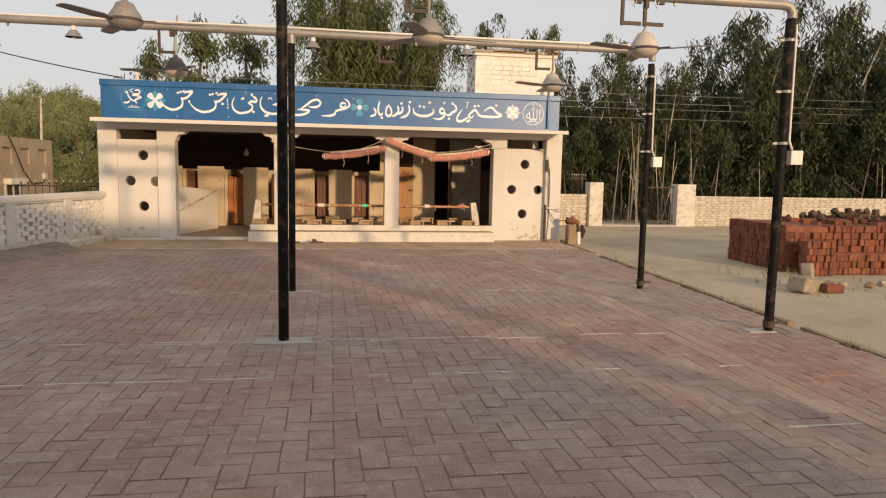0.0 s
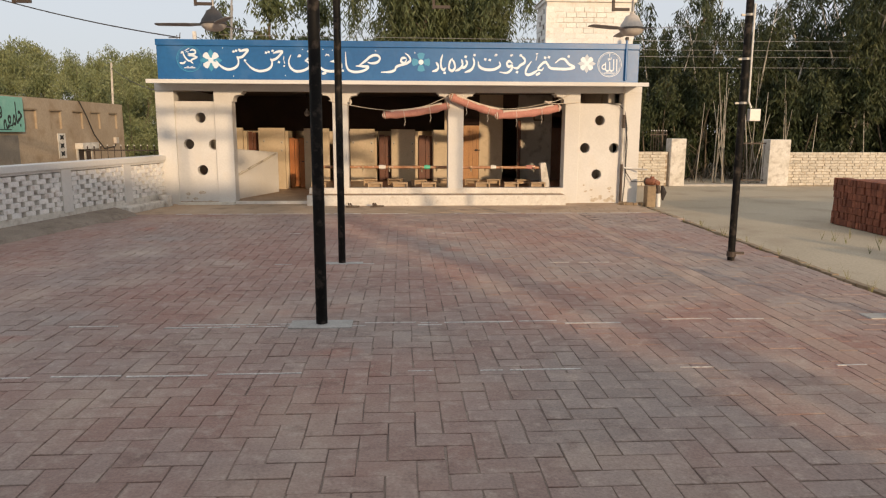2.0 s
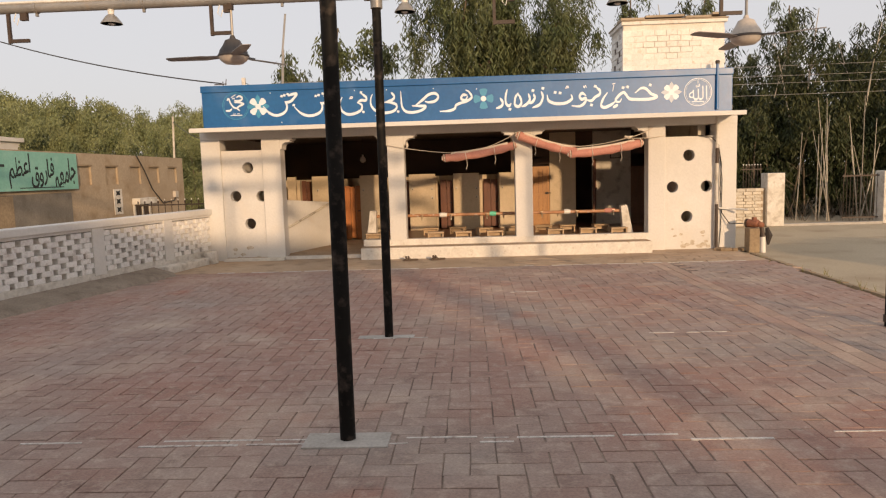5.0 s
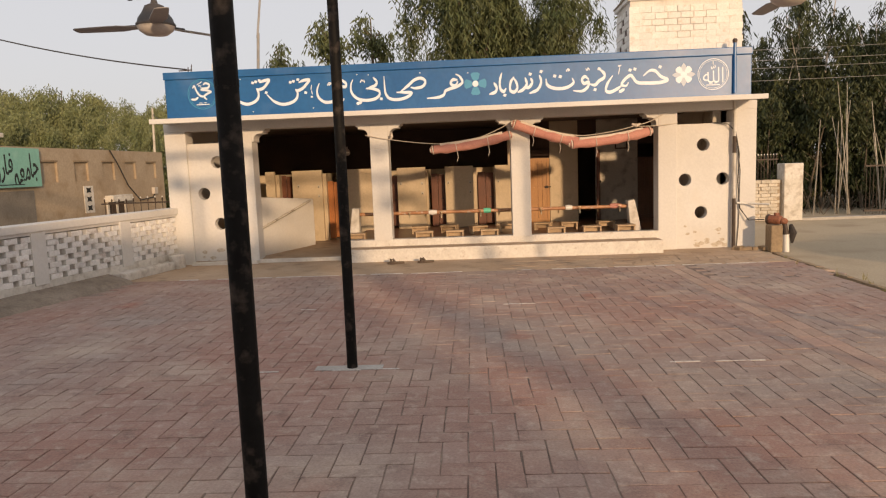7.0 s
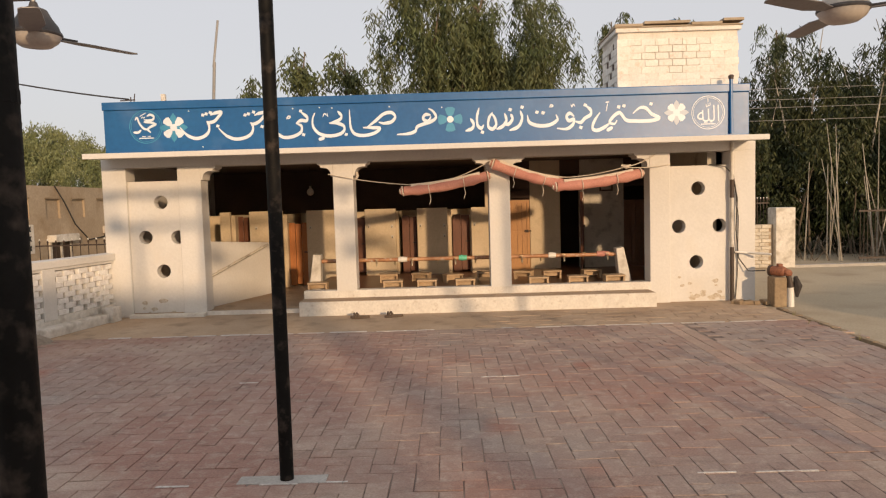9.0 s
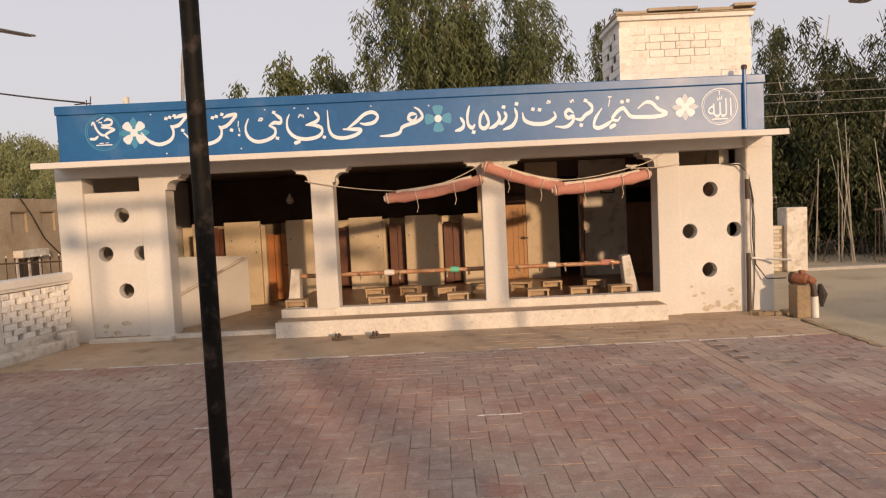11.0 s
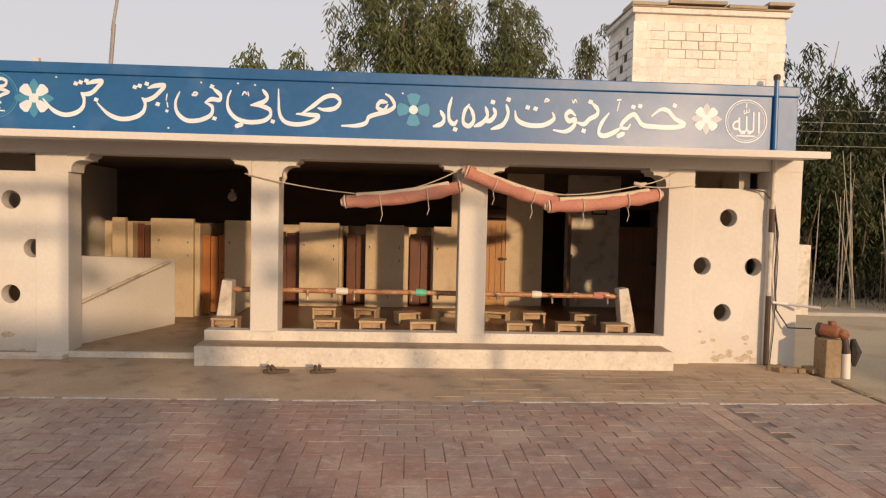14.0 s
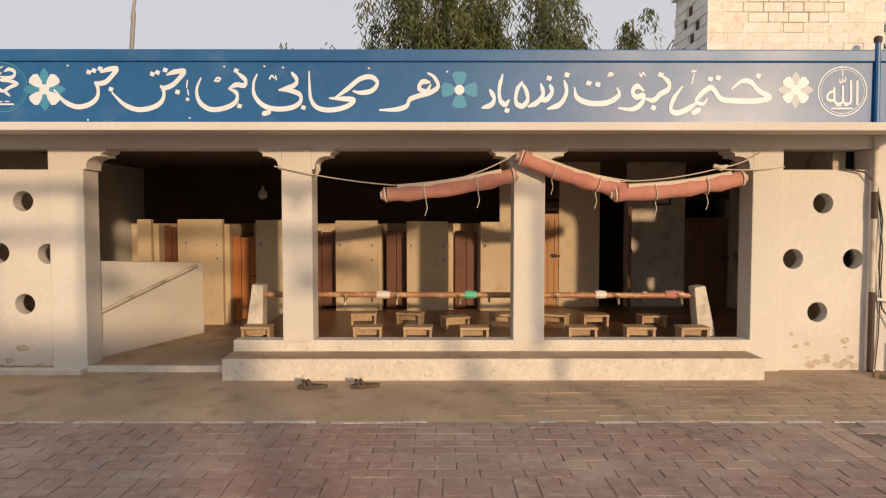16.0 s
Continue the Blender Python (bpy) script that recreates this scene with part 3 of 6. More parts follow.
for mark in ([(124, 96), (166, 73)], [(134, 108), (143, 99), (150, 106), (158, 97)]):
    brushed([mark], 6, -4.61 - 160 * 0.00265, 0.00265, 3.17 + 160 * 0.00265, "vowel_mark", LETTER, par)


def ring_on_wall(x, z, r, w, y0, y1, seg=40):
    s = Shape()
    v, f = [], []
    for y in (y0, y1):
        for rr in (r - w, r):
            v += [(x + rr * math.cos(2 * math.pi * i / seg), y, z + rr * math.sin(2 * math.pi * i / seg)) for i in range(seg)]
    for i in range(seg):
        j = (i + 1) % seg
        f += [(i, j, seg + j, seg + i), (2 * seg + i, 3 * seg + i, 3 * seg + j, 2 * seg + j), (seg + i, seg + j, 3 * seg + j, 3 * seg + i), (i, 2 * seg + i, 2 * seg + j, j)]
    return s.add(v, f)


def petal(x, z, ang, r, w, y0, y1, pointed=False):
    c, s_ = math.cos(ang), math.sin(ang)
    pts = [(0.02, 0), (0.45 * r, -0.7 * w), (0.86 * r, -w), (r, -0.5 * w), (r, 0.5 * w), (0.86 * r, w), (0.45 * r, 0.7 * w)]
    if pointed:
        pts = [(0.02, 0), (0.30 * r, -0.75 * w), (0.55 * r, -w), (0.80 * r, -0.6 * w), (r, 0), (0.80 * r, 0.6 * w), (0.55 * r, w), (0.30 * r, 0.75 * w)]
    return Shape().prism([(x + a * c - b * s_, z + a * s_ + b * c) for a, b in pts], y0, y1)


for x, z in ((4.68, 3.13), (-4.61, 3.17)):
    part("medallion_ring", ring_on_wall(x, z, 0.275, 0.012, -0.004, -0.001), LETTER if x > 0 else TEAL, par)
    part("medallion_ring", ring_on_wall(x, z, 0.245, 0.006, -0.004, -0.001), LETTER if x > 0 else TEAL, par)
    part("small_writing", Shape().box(x - 0.12, x + 0.12, -0.004, -0.001, z - 0.195, z - 0.178).box(x - 0.07, x - 0.01, -0.004, -0.001, z - 0.165, z - 0.152).box(x + 0.02, x + 0.07, -0.004, -0.001, z - 0.162, z - 0.15), LETTER, par)
for x, main, other in ((4.16, LETTER, PALEPETAL), (-4.15, LETTER, TEAL), (0.432, TEAL, BLUE)):
    for k in range(4):
        off = 0.785 if main is LETTER else 0.0
        big = 0.86 if other is PALEPETAL else 1.0
        part("petal", petal(x, 3.145, off + k * math.pi / 2, 0.20 * big, 0.085 if main is TEAL else 0.068 * big, -0.005, -0.001), main, par)
        if other is not BLUE:
            part("petal", petal(x, 3.145, off + 0.785 + k * math.pi / 2, 0.24 * big, 0.062 * big, -0.0035, -0.001, True), other, par)
    part("flower_eye", Shape().lathe([(0.055, 0), (0.055, 0.007)], 16, pose(x, -0.001, 3.145, 90)), LETTER, par)

def flake(cx, cz, r, rng):
    """A patch of lost whitewash with a ragged outline."""
    n_ = rng.randint(7, 11)
    return [(cx + r * rng.uniform(0.5, 1.0) * 1.5 * math.cos(6.283 * k / n_), max(0.01, cz + r * rng.uniform(0.5, 1.0) * math.sin(6.283 * k / n_))) for k in range(n_)]


FLAKED = mat("bare_damp_plaster", (0.47, 0.40, 0.31), (0.57, 0.51, 0.42), 0.95, 14, 60, 0.4, 0.6, stain=(0.36, 0.28, 0.2), amount=0.4)
rngf = random.Random(9)
scars = thing("plaster_scars", "patches of flaked whitewash at the foot of the piers", "plaster", kind="structure")
for k in range(26):
    a, b = ((4.14, 4.94), (4.14, 4.94), (-4.88, -4.26))[k % 3]
    part("flaked_patch", Shape().prism(flake(rngf.uniform(a, b), 0.03 + abs(rngf.gauss(0, 0.13)), rngf.uniform(0.015, 0.06), rngf), 0.0585 - 0.00005 * k, 0.07), FLAKED, scars)

# ---- floors and steps ----
plat = Shape()
plat.box(-2.11, 3.73, 0.0, 0.20, -0.03, 0.355)
solid("platform_edge", plat, PEEL, "raised whitewashed edge of the washing platform, paint flaking", "platform", bevel=0.01)
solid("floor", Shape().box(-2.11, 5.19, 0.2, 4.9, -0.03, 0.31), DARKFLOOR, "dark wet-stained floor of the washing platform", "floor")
stp = Shape()
stp.box(-2.11, 3.69, -0.42, 0.0, -0.03, 0.225)
solid("step", stp, PEEL, "long whitewashed step with a dusty tread", "step", bevel=0.012)
solid("step_tread", Shape().box(-2.09, 3.67, -0.405, -0.002, 0.225, 0.229), DUST, "dusty worn top of the step", "step")
passage = Shape()
passage.add([(-5.17, 0.05, -0.03), (-2.112, 0.05, -0.03), (-2.112, 4.9, -0.03), (-5.17, 4.9, -0.03), (-5.17, 0.05, 0.055), (-2.112, 0.05, 0.055), (-2.112, 4.9, 0.13), (-5.17, 4.9, 0.13)],
            [(3, 2, 1, 0), (4, 5, 6, 7), (0, 1, 5, 4), (1, 2, 6, 5), (2, 3, 7, 6), (3, 0, 4, 7)])
solid("passage_floor", passage, DUST, "bare earth-brown passage floor", "floor")
solid("threshold", Shape().box(-3.75, -2.112, -0.02, 0.048, -0.03, 0.065), PEEL, "low chipped threshold of the passage", "threshold", bevel=0.008)
solid("plinth", Shape().box(-5.0, -3.75, -0.16, -0.002, -0.03, 0.05), PEEL, "crumbling cement skirting along the wall foot", "plinth", bevel=0.01)

# ramp wall with a handrail pipe
rw = Shape()
ang = math.atan2(1.9, 0.80)
rw.prism([(0, 0), (2.06, 0), (2.06, 1.06), (0, 1.21)], 0, 0.14, pose(-3.95, 0.2, 0.03, 0, 0, math.degrees(ang)))
ramp = tagged(part("ramp_wall", rw, WHITE, None, "", 0.015), "low whitewashed wall beside the passage", "wall", "", "structure")
rail = thing("handrail", "slanting pipe handrail fixed to the low wall", "handrail")
rm = pose(-3.95, 0.2, 0.03, 0, 0, math.degrees(ang))
part("rail_pipe", Shape().tube([rm @ Vector((0.2, -0.06, 0.57)), rm @ Vector((1.86, -0.06, 1.03))], 0.024, 10), GREYCREAM, rail, smooth=True)
for t in (0.5, 1.7):
    part("rail_fixing", Shape().tube([rm @ Vector((t, -0.06, 0.57 + (t - 0.2) * 0.277)), rm @ Vector((t, 0.0, 0.57 + (t - 0.2) * 0.277))], 0.014, 8), GREYCREAM, rail)

# ---- stalls ----
YS = 2.75
for k, (a, b, h) in enumerate(((-4.37, -4.16, 1.70), (-3.76, -3.08, 1.70), (-2.58, -1.92, 1.69), (-1.37, -0.73, 1.68), (-0.29, 0.34, 1.67), (0.83, 1.50, 1.66))):
    solid("stall_wall_%d" % (k + 1), Shape().box(a, b, YS, YS + 0.1, 0.05, h), CREAM, "cream-painted front wall between two stall doors", "wall", bevel=0.008)
for k, x in enumerate((-4.16, -3.08, -2.58, -1.37, -0.76, 0.34, 0.80, 1.5)):
    solid("stall_side_%d" % (k + 1), Shape().box(x, x + 0.08, YS + 0.1, 4.9, 0.05, 1.62), CREAM, "cream-painted side wall of a stall", "wall")
solid("stall_back", Shape().box(-5.1, 1.6, 4.2, 4.3, 0.05, 1.62), CREAM, "cream-painted rear wall of the stalls", "wall")
solid("wall_upper", Shape().box(1.13, 1.60, YS + 0.102, YS + 0.2, 0.31, 2.6), CREAM, "cream-painted taller wall beside the stalls", "wall")


def plank_door(name, label, x0, x1, z0, z1, y, planks, material, open_by=0.0):
    d = thing(name, label, "door", pose(x0, y, z0, 0, 0, open_by))
    w = (x1 - x0) / planks
    for k in range(planks):
        top = z1 - z0 - 0.02 * (k % 2)
        part("plank", Shape().box(k * w + 0.004, (k + 1) * w - 0.004, 0, 0.03, 0.03 * (k % 2), top), material, d, bevel=0.006, m=pose(0, 0.004 * (k % 2), 0))
    for z in (0.2, (z1 - z0) * 0.8):
        part("cross_batten", Shape().box(0.02, x1 - x0 - 0.02, 0.034, 0.055, z, z + 0.07), material, d)
    part("latch", Shape().box(x1 - x0 - 0.09, x1 - x0 - 0.02, -0.014, 0.0, (z1 - z0) * 0.52, (z1 - z0) * 0.52 + 0.025), DARKIRON, d)
    return d


plank_door("stall_door", "orange varnished plank door, boards warped", -3.0, -2.6, 0.12, 1.44, YS + 0.22, 3, ORANGE)
for x0, x1 in ((-0.62, -0.31), (0.44, 0.80), (-1.85, -1.39)):
    plank_door("stall_door", "dark maroon stall door in shade", x0, x1, 0.32, 1.52, YS + 0.22, 2, MAROON)
plank_door("stall_door", "dark maroon stall door in shade", -4.14, -3.80, 0.12, 1.6, YS + 0.3, 2, MAROON)

hook = thing("door_hook", "small dark iron hook on the stall wall", "hook", pose(-3.62, 2.75, 1.36), "stall hooks")
part("plate", Shape().box(-0.025, 0.025, -0.006, 0.0, -0.03, 0.03), GREYCREAM, hook)
part("pin", Shape().tube([(0, -0.004, 0.0), (0, -0.03, -0.004), (0, -0.032, -0.03)], 0.007, 6), DARKIRON, hook)
for x, z in ((-3.16, 1.33), (-2.5, 1.34), (-1.29, 1.33), (-0.81, 1.32), (-0.22, 1.32), (0.27, 1.31), (0.90, 1.31), (-3.16, 1.12), (-0.81, 1.10), (0.27, 1.10)):
    copy_thing(hook, pose(x, 2.75, z))

# right-hand rooms
YR = 3.2
right_wall = Shape()
right_wall.box(2.10, 2.74, YR, YR + 0.15, 0.31, 2.6)
solid("wall_inner_1", right_wall, CREAM, "plain cream wall between two inner doors", "wall")
solid("wall_inner_2", Shape().box(3.16, 4.09, YR, YR + 0.15, 0.31, 2.6), GREYCREAM, "grey-cream inner wall with damp stains", "wall")
solid("wall_inner_3", Shape().box(4.79, 5.19, YR, YR + 0.15, 0.31, 2.6), GREYCREAM, "grey-cream inner wall with damp stains", "wall")
# Same dark colour paints the shade over the door heads.
solid("wall_inner_head", Shape().box(4.09, 4.79, YR, YR + 0.15, 2.02, 2.6).box(1.6, 2.10, YR, YR + 0.15, 1.78, 2.6).box(2.74, 3.16, YR, YR + 0.15, 2.3, 2.6), SHADEBROWN, "wall above the inner doors, its shade painted in", "wall")
solid("wall_inner_side", Shape().box(4.80, 4.95, 0.36, YR, 0.31, 2.6), GREYCREAM, "grey plaster side wall with damp patches", "wall")


def panel_door(name, label, x0, x1, z0, z1, y, material, slats=4, open_by=0.0, top=0.0):
    d = thing(name, label, "door", pose(x0, y, z0, 0, 0, open_by))
    w, h = x1 - x0, z1 - z0
    fr = Shape().box(0, 0.06, -0.02, 0.03, 0, h).box(w - 0.06, w, -0.02, 0.03, 0, h).box(0.06, w - 0.06, -0.02, 0.03, h - 0.07, h).box(0.06, w - 0.06, -0.02, 0.03, 0, 0.1).box(0.06, w - 0.06, -0.02, 0.03, h * 0.5, h * 0.5 + 0.07)
    leaf = part("door_frame", fr, material, d)
    step = (w - 0.12) / slats
    for k in range(slats):
        part("panel", Shape().box(0.06 + k * step + 0.003, 0.06 + (k + 1) * step - 0.003, -0.004, 0.018, 0.1, h - 0.07), material, d)
    part("bolt", Shape().tube([(w - 0.12, -0.035, h * 0.55), (w + 0.03, -0.035, h * 0.55)], 0.012, 8).box(w - 0.10, w - 0.03, -0.035, -0.02, h * 0.55 - 0.03, h * 0.55 + 0.03), DARKIRON, leaf)
    return d


panel_door("inner_door", "tan panelled door standing shut", 1.66, 2.09, 0.31, 1.78, YR + 0.02, TANDOOR, 3)
panel_door("inner_door", "dark red door standing ajar", 3.13, 3.53, 0.31, 1.92, YR - 0.35, MAROON, 2, 75)
panel_door("inner_door", "brown sheet-iron door with vertical ribs", 4.10, 4.78, 0.31, 1.72, YR + 0.02, BROWNIRON, 6)
grille = thing("window_grille", "small barred opening over the tan door", "grille")
part("grille_frame", Shape().box(1.66, 2.09, YR + 0.0, YR + 0.03, 1.80, 1.83).box(1.66, 2.09, YR, YR + 0.03, 1.98, 2.01), DARKIRON, grille)
for k in range(4):
    part("bar", Shape().tube([(1.73 + k * 0.1, YR + 0.015, 1.83), (1.73 + k * 0.1, YR + 0.015, 1.98)], 0.008, 6), STEEL, grille)
pic = thing("wall_notice", "small dark framed notice on the inner wall", "notice")
part("notice_frame", Shape().box(3.58, 3.86, YR - 0.02, YR - 0.002, 1.92, 2.12), DARKIRON, pic, bevel=0.006)
part("notice_sheet", Shape().box(3.61, 3.83, YR - 0.025, YR - 0.021, 1.95, 2.09), GREYCREAM, pic)


# ---- the tap row ----
tr = thing("tap_pipe", "horizontal water pipe with a row of taps, patched paint", "tap pipe")
part("pipe", Shape().tube([(-1.93, 0.63, 0.80), (3.30, 0.63, 0.785)], 0.034, 12), PIPE, tr, smooth=True)


def tap():
    s = Shape()
    s.tube([(0, 0, -0.02), (0, -0.06, -0.03), (0, -0.085, -0.055), (0, -0.09, -0.10)], [0.012, 0.014, 0.014, 0.012], 8)
    s.lathe([(0.017, -0.05), (0.02, -0.02), (0.009, -0.01), (0.009, 0.02)], 8, pose(0, -0.065, 0))
    s.box(-0.03, 0.03, -0.071, -0.059, 0.018, 0.028)
    return s.mesh("tap", BRASS, 0, True)


tap_mesh = tap()
for k, x in enumerate((-1.62, -0.92, -0.62, -0.30, 0.15, 0.46, 0.82, 1.62, 1.98, 2.36, 2.74, 3.12)):
    part("tap", tap_mesh, BRASS, tr, m=pose(x, 0.60 if k % 2 else 0.66, 0.79, 0, 0, 0 if k % 2 else 180))
for x, w, material in ((-0.55, 0.16, PVC), (0.52, 0.14, GREEN), (2.10, 0.13, PVC), (2.95, 0.22, PINK)):
    wrap = Shape().tube([(x, 0.63, 0.797), (x + w * 0.4, 0.63, 0.797), (x + w, 0.63, 0.795)], [0.046, 0.052, 0.044], 10)
    part("wrapping", wrap, material, tr, "rag or plastic wound round the pipe")
for x, lean, h in ((-2.02, 5, 0.62), (3.40, -9, 0.60)):
    post = Shape()
    post.box(-0.09, 0.09, -0.11, 0.11, -0.02, h)
    m = pose(x + (0.03 if lean < 0 else 0), 0.63, 0.31, 0, lean, 0)
    post.v = [tuple(m @ Vector((p[0] * (1.15 - 0.4 * p[2] / h), p[1], p[2]))) for p in post.v]
    ob = part("pipe_post", post, OLDWHITE, None, "", 0.015)
    tagged(ob, "slanting plastered post that carries the tap pipe", "post")


def stool():
    st = thing("stool", "low wooden washing stool on the wet platform", "stool", group="low stools of the wash house")
    part("seat", Shape().box(-0.17, 0.17, -0.12, 0.12, 0.125, 0.155), STOOL, st, bevel=0.006)
    for sx in (-1, 1):
        part("leg", Shape().box(sx * 0.15 - 0.014, sx * 0.15 + 0.014, -0.10, 0.10, 0.0, 0.125), STOOL, st)
    part("rail", Shape().box(-0.136, 0.136, -0.012, 0.012, 0.045, 0.115), STOOL, st)
    return st


first = stool()
first.matrix_basis = pose(-0.63, 0.34, 0.31, 0, 0, 2)
for x, y, turn in ((-0.04, 0.33, -2), (0.61, 0.30, 3), (1.87, 0.30, 1), (2.55, 0.31, -2), (3.17, 0.30, 2), (-1.93, 0.36, 0),
                   (-0.80, 1.45, 5), (-0.18, 1.5, -14), (0.41, 1.12, 22), (1.03, 1.38, -4), (1.74, 1.35, -20), (2.25, 1.32, 4), (2.98, 1.25, 6)):
    z = 0.31
    copy_thing(first, pose(x, y, z, 0, 0, turn))

# ---- rolled awnings and their ropes ----


def awning(a, b, r, label):
    a, b = Vector(a), Vector(b)
    d = (b - a).normalized()
    t = thing("rolled_awning", label, "awning")
    pts, rs = [], []
    for i in range(13):
        k = i / 12
        pts.append(a.lerp(b, k) - Vector((0, 0, 0.035 * math.sin(k * math.pi))))
        rs.append(r * (1 + 0.10 * math.sin(k * 21 + a.x * 7) + 0.06 * math.sin(k * 47)))
    roll = part("canvas_roll", Shape().tube(pts, rs, 14), PINK, t, smooth=True)
    for q, way in ((a, -1), (b, 1)):
        for ring_i in range(3):
            rr = r * (0.98 - 0.24 * ring_i)
            part("roll_end", Shape().tube([q + d * way * (0.012 + 0.012 * ring_i), q + d * way * (0.03 + 0.022 * ring_i)], rr, 14), STRIPE if ring_i % 2 == 0 else PINK, t)
    part("canvas_flap", Shape().tube([p + Vector((0, -0.03, r * 0.85)) for p in pts[1:-1]], [0.03] * 11, 8), STRIPE, t, smooth=True)
    for k in (0.3, 0.72):
        c = a.lerp(b, k) - Vector((0, 0, 0.035 * math.sin(k * math.pi)))
        u = Vector((0, 0, 1))
        v = d.cross(u).normalized()
        u = v.cross(d).normalized()
        loop = [c + (u * math.cos(q) + v * math.sin(q)) * r * 1.13 for q in (2 * math.pi * i / 14 for i in range(15))]
        part("tie_cord", Shape().tube(loop, 0.007, 5), ROPE, roll)
        part("cord_tail", Shape().tube([loop[7], loop[7] + Vector((0.015, -0.02, -0.09)), loop[7] + Vector((-0.01, -0.02, -0.17))], 0.005, 5), ROPE, roll)
    return t


awning((-0.36, -0.14, 1.985), (1.00, -0.14, 2.19), 0.085, "rolled faded-pink canvas awning slung below the beam")
awning((1.12, -0.16, 2.38), (2.26, -0.16, 2.02), 0.085, "rolled faded-pink canvas awning hanging slack")
awning((2.14, -0.20, 1.99), (3.50, -0.14, 2.16), 0.088, "rolled faded-pink canvas awning slung below the beam")
ropes = thing("awning_ropes", "pale ropes that hold up the rolled awnings", "rope")
for pts in (sag((-1.62, -0.03, 2.30), (-0.2, -0.14, 2.08), 0.03), sag((-0.2, -0.14, 2.08), (1.10, -0.05, 2.46), 0.10), sag((1.10, -0.05, 2.46), (2.0, -0.18, 2.18), 0.03),
            sag((1.12, -0.05, 2.48), (2.3, -0.2, 2.13), 0.05), sag((2.0, -0.18, 2.13), (3.3, -0.16, 2.28), 0.05), sag((3.3, -0.16, 2.28), (3.8, -0.01, 2.47), 0.03), sag((3.3, -0.16, 2.26), (4.06, -0.0, 2.3), 0.02)):
    part("rope", Shape().tube(pts, 0.007, 6), ROPE, ropes)
part("rope_knot", Shape().tube([(-1.14, -0.03, 2.32), (-1.13, -0.05, 2.26), (-1.15, -0.04, 2.20)], [0.02, 0.028, 0.014], 7), ROPE, ropes)
part("rope_knot", Shape().tube([(3.2, -0.16, 2.30), (3.28, -0.17, 2.27), (3.36, -0.16, 2.30)], [0.02, 0.035, 0.014], 7), ROPE, ropes)

# bulb holder hanging inside
lamp = thing("hanging_bulb", "unlit glass bulb on a cord below the ceiling", "lamp", pose(-2.5, 2.9, 2.6))
part("cord", Shape().tube([(0, 0, 0), (0.01, 0, -0.42)], 0.005, 6), CABLE, lamp)
part("bulb", Shape().lathe([(0.01, -0.60), (0.05, -0.585), (0.075, -0.54), (0.06, -0.48), (0.022, -0.44), (0.022, -0.40)], 16), FANCREAM, lamp, smooth=True)

# ---- slippers before the step ----


def slipper(m, label):
    t = thing("slipper", label, "slipper", m)
    outline = [(0.15 * math.cos(a) * (1.0), 0.052 * math.sin(a) * (1 + 0.25 * math.cos(a))) for a in (2 * math.pi * i / 20 for i in range(20))]
    sole = Shape().prism(outline, 0.0, 0.036)
    sole.v = [(x, z, y) for x, y, z in sole.v]
    part("sole", sole, RUBBER, t, bevel=0.004)
    for a, b in ((0.01, 0.0), (0.075, 0.02)):
        part("strap", Shape().tube([(a, -0.052, 0.02), (a + 0.03 - b, -0.03, 0.065), (a + 0.035 - b, 0.0, 0.08), (a + 0.03 - b, 0.03, 0.065), (a, 0.052, 0.02)], 0.02, 6), RUBBER, t)
    return t


slipper(pose(-1.08, -0.76, 0.0, 0, 0, 188), "worn brown foam slipper standing before the step")
slipper(pose(-0.55, -0.73, 0.0, 0, 0, 195), "worn brown foam slipper standing before the step")

# ---- pipes, cables and pump at the right end ----
dp = thing("drain_pipe", "dark pipe running down the wash house front", "pipe")
part("pipe", Shape().tube([(5.05, -0.02, 3.66), (5.05, -0.035, 2.78)], 0.03, 10), BLUE, dp, "blue-painted vent pipe")
part("pipe_cap", Shape().lathe([(0.04, 0), (0.045, 0.05), (0.03, 0.07)], 10, pose(5.05, -0.02, 3.66)), DARKIRON, dp)
part("pipe_lower", Shape().tube([(5.06, -0.03, 2.64), (5.06, -0.03, 0.05)], 0.028, 10), OLDWHITE, dp)
part("pipe_joint", Shape().tube([(5.06, -0.03, 1.72), (5.06, -0.03, 2.02)], 0.036, 10), DARKIRON, dp)
part("pipe_shoe", Shape().tube([(5.06, -0.03, 0.9), (5.06, -0.03, 0.0)], 0.034, 10), DARKIRON, dp)
cb = thing("wall_cables", "loose cables hanging down the pier", "cable")
part("cable", Shape().tube([(4.7, 0.03, 2.28), (4.95, -0.01, 2.24), (5.08, -0.03, 2.1), (5.14, -0.05, 1.7), (5.12, -0.04, 1.2), (5.16, -0.05, 0.72), (5.3, -0.1, 0.5), (5.5, -0.28, 0.52)], 0.010, 6), CABLE, cb, smooth=True)
part("cable", Shape().tube([(5.10, -0.02, 2.0), (5.17, -0.02, 1.4), (5.15, -0.02, 0.4), (5.12, -0.02, 0.02)], 0.007, 6), CABLE, cb)
part("water_pipe", Shape().tube([(5.10, -0.05, 0.82), (5.3, -0.08, 0.80), (5.56, -0.35, 0.79)], 0.018, 8), PVC, cb)
pump = thing("water_pump", "rusty electric water pump on a brick pedestal", "pump", pose(5.62, -0.50, 0))
part("pedestal", Shape().box(-0.13, 0.07, -0.12, 0.14, -0.035, 0.44), MUDSHADE, pump, bevel=0.02)
part("motor", Shape().lathe([(0.06, -0.12), (0.08, -0.10), (0.08, 0.08), (0.06, 0.11), (0.03, 0.12)], 14, pose(-0.01, 0.0, 0.53, 90, 0, 35)), RUST, pump, smooth=True)
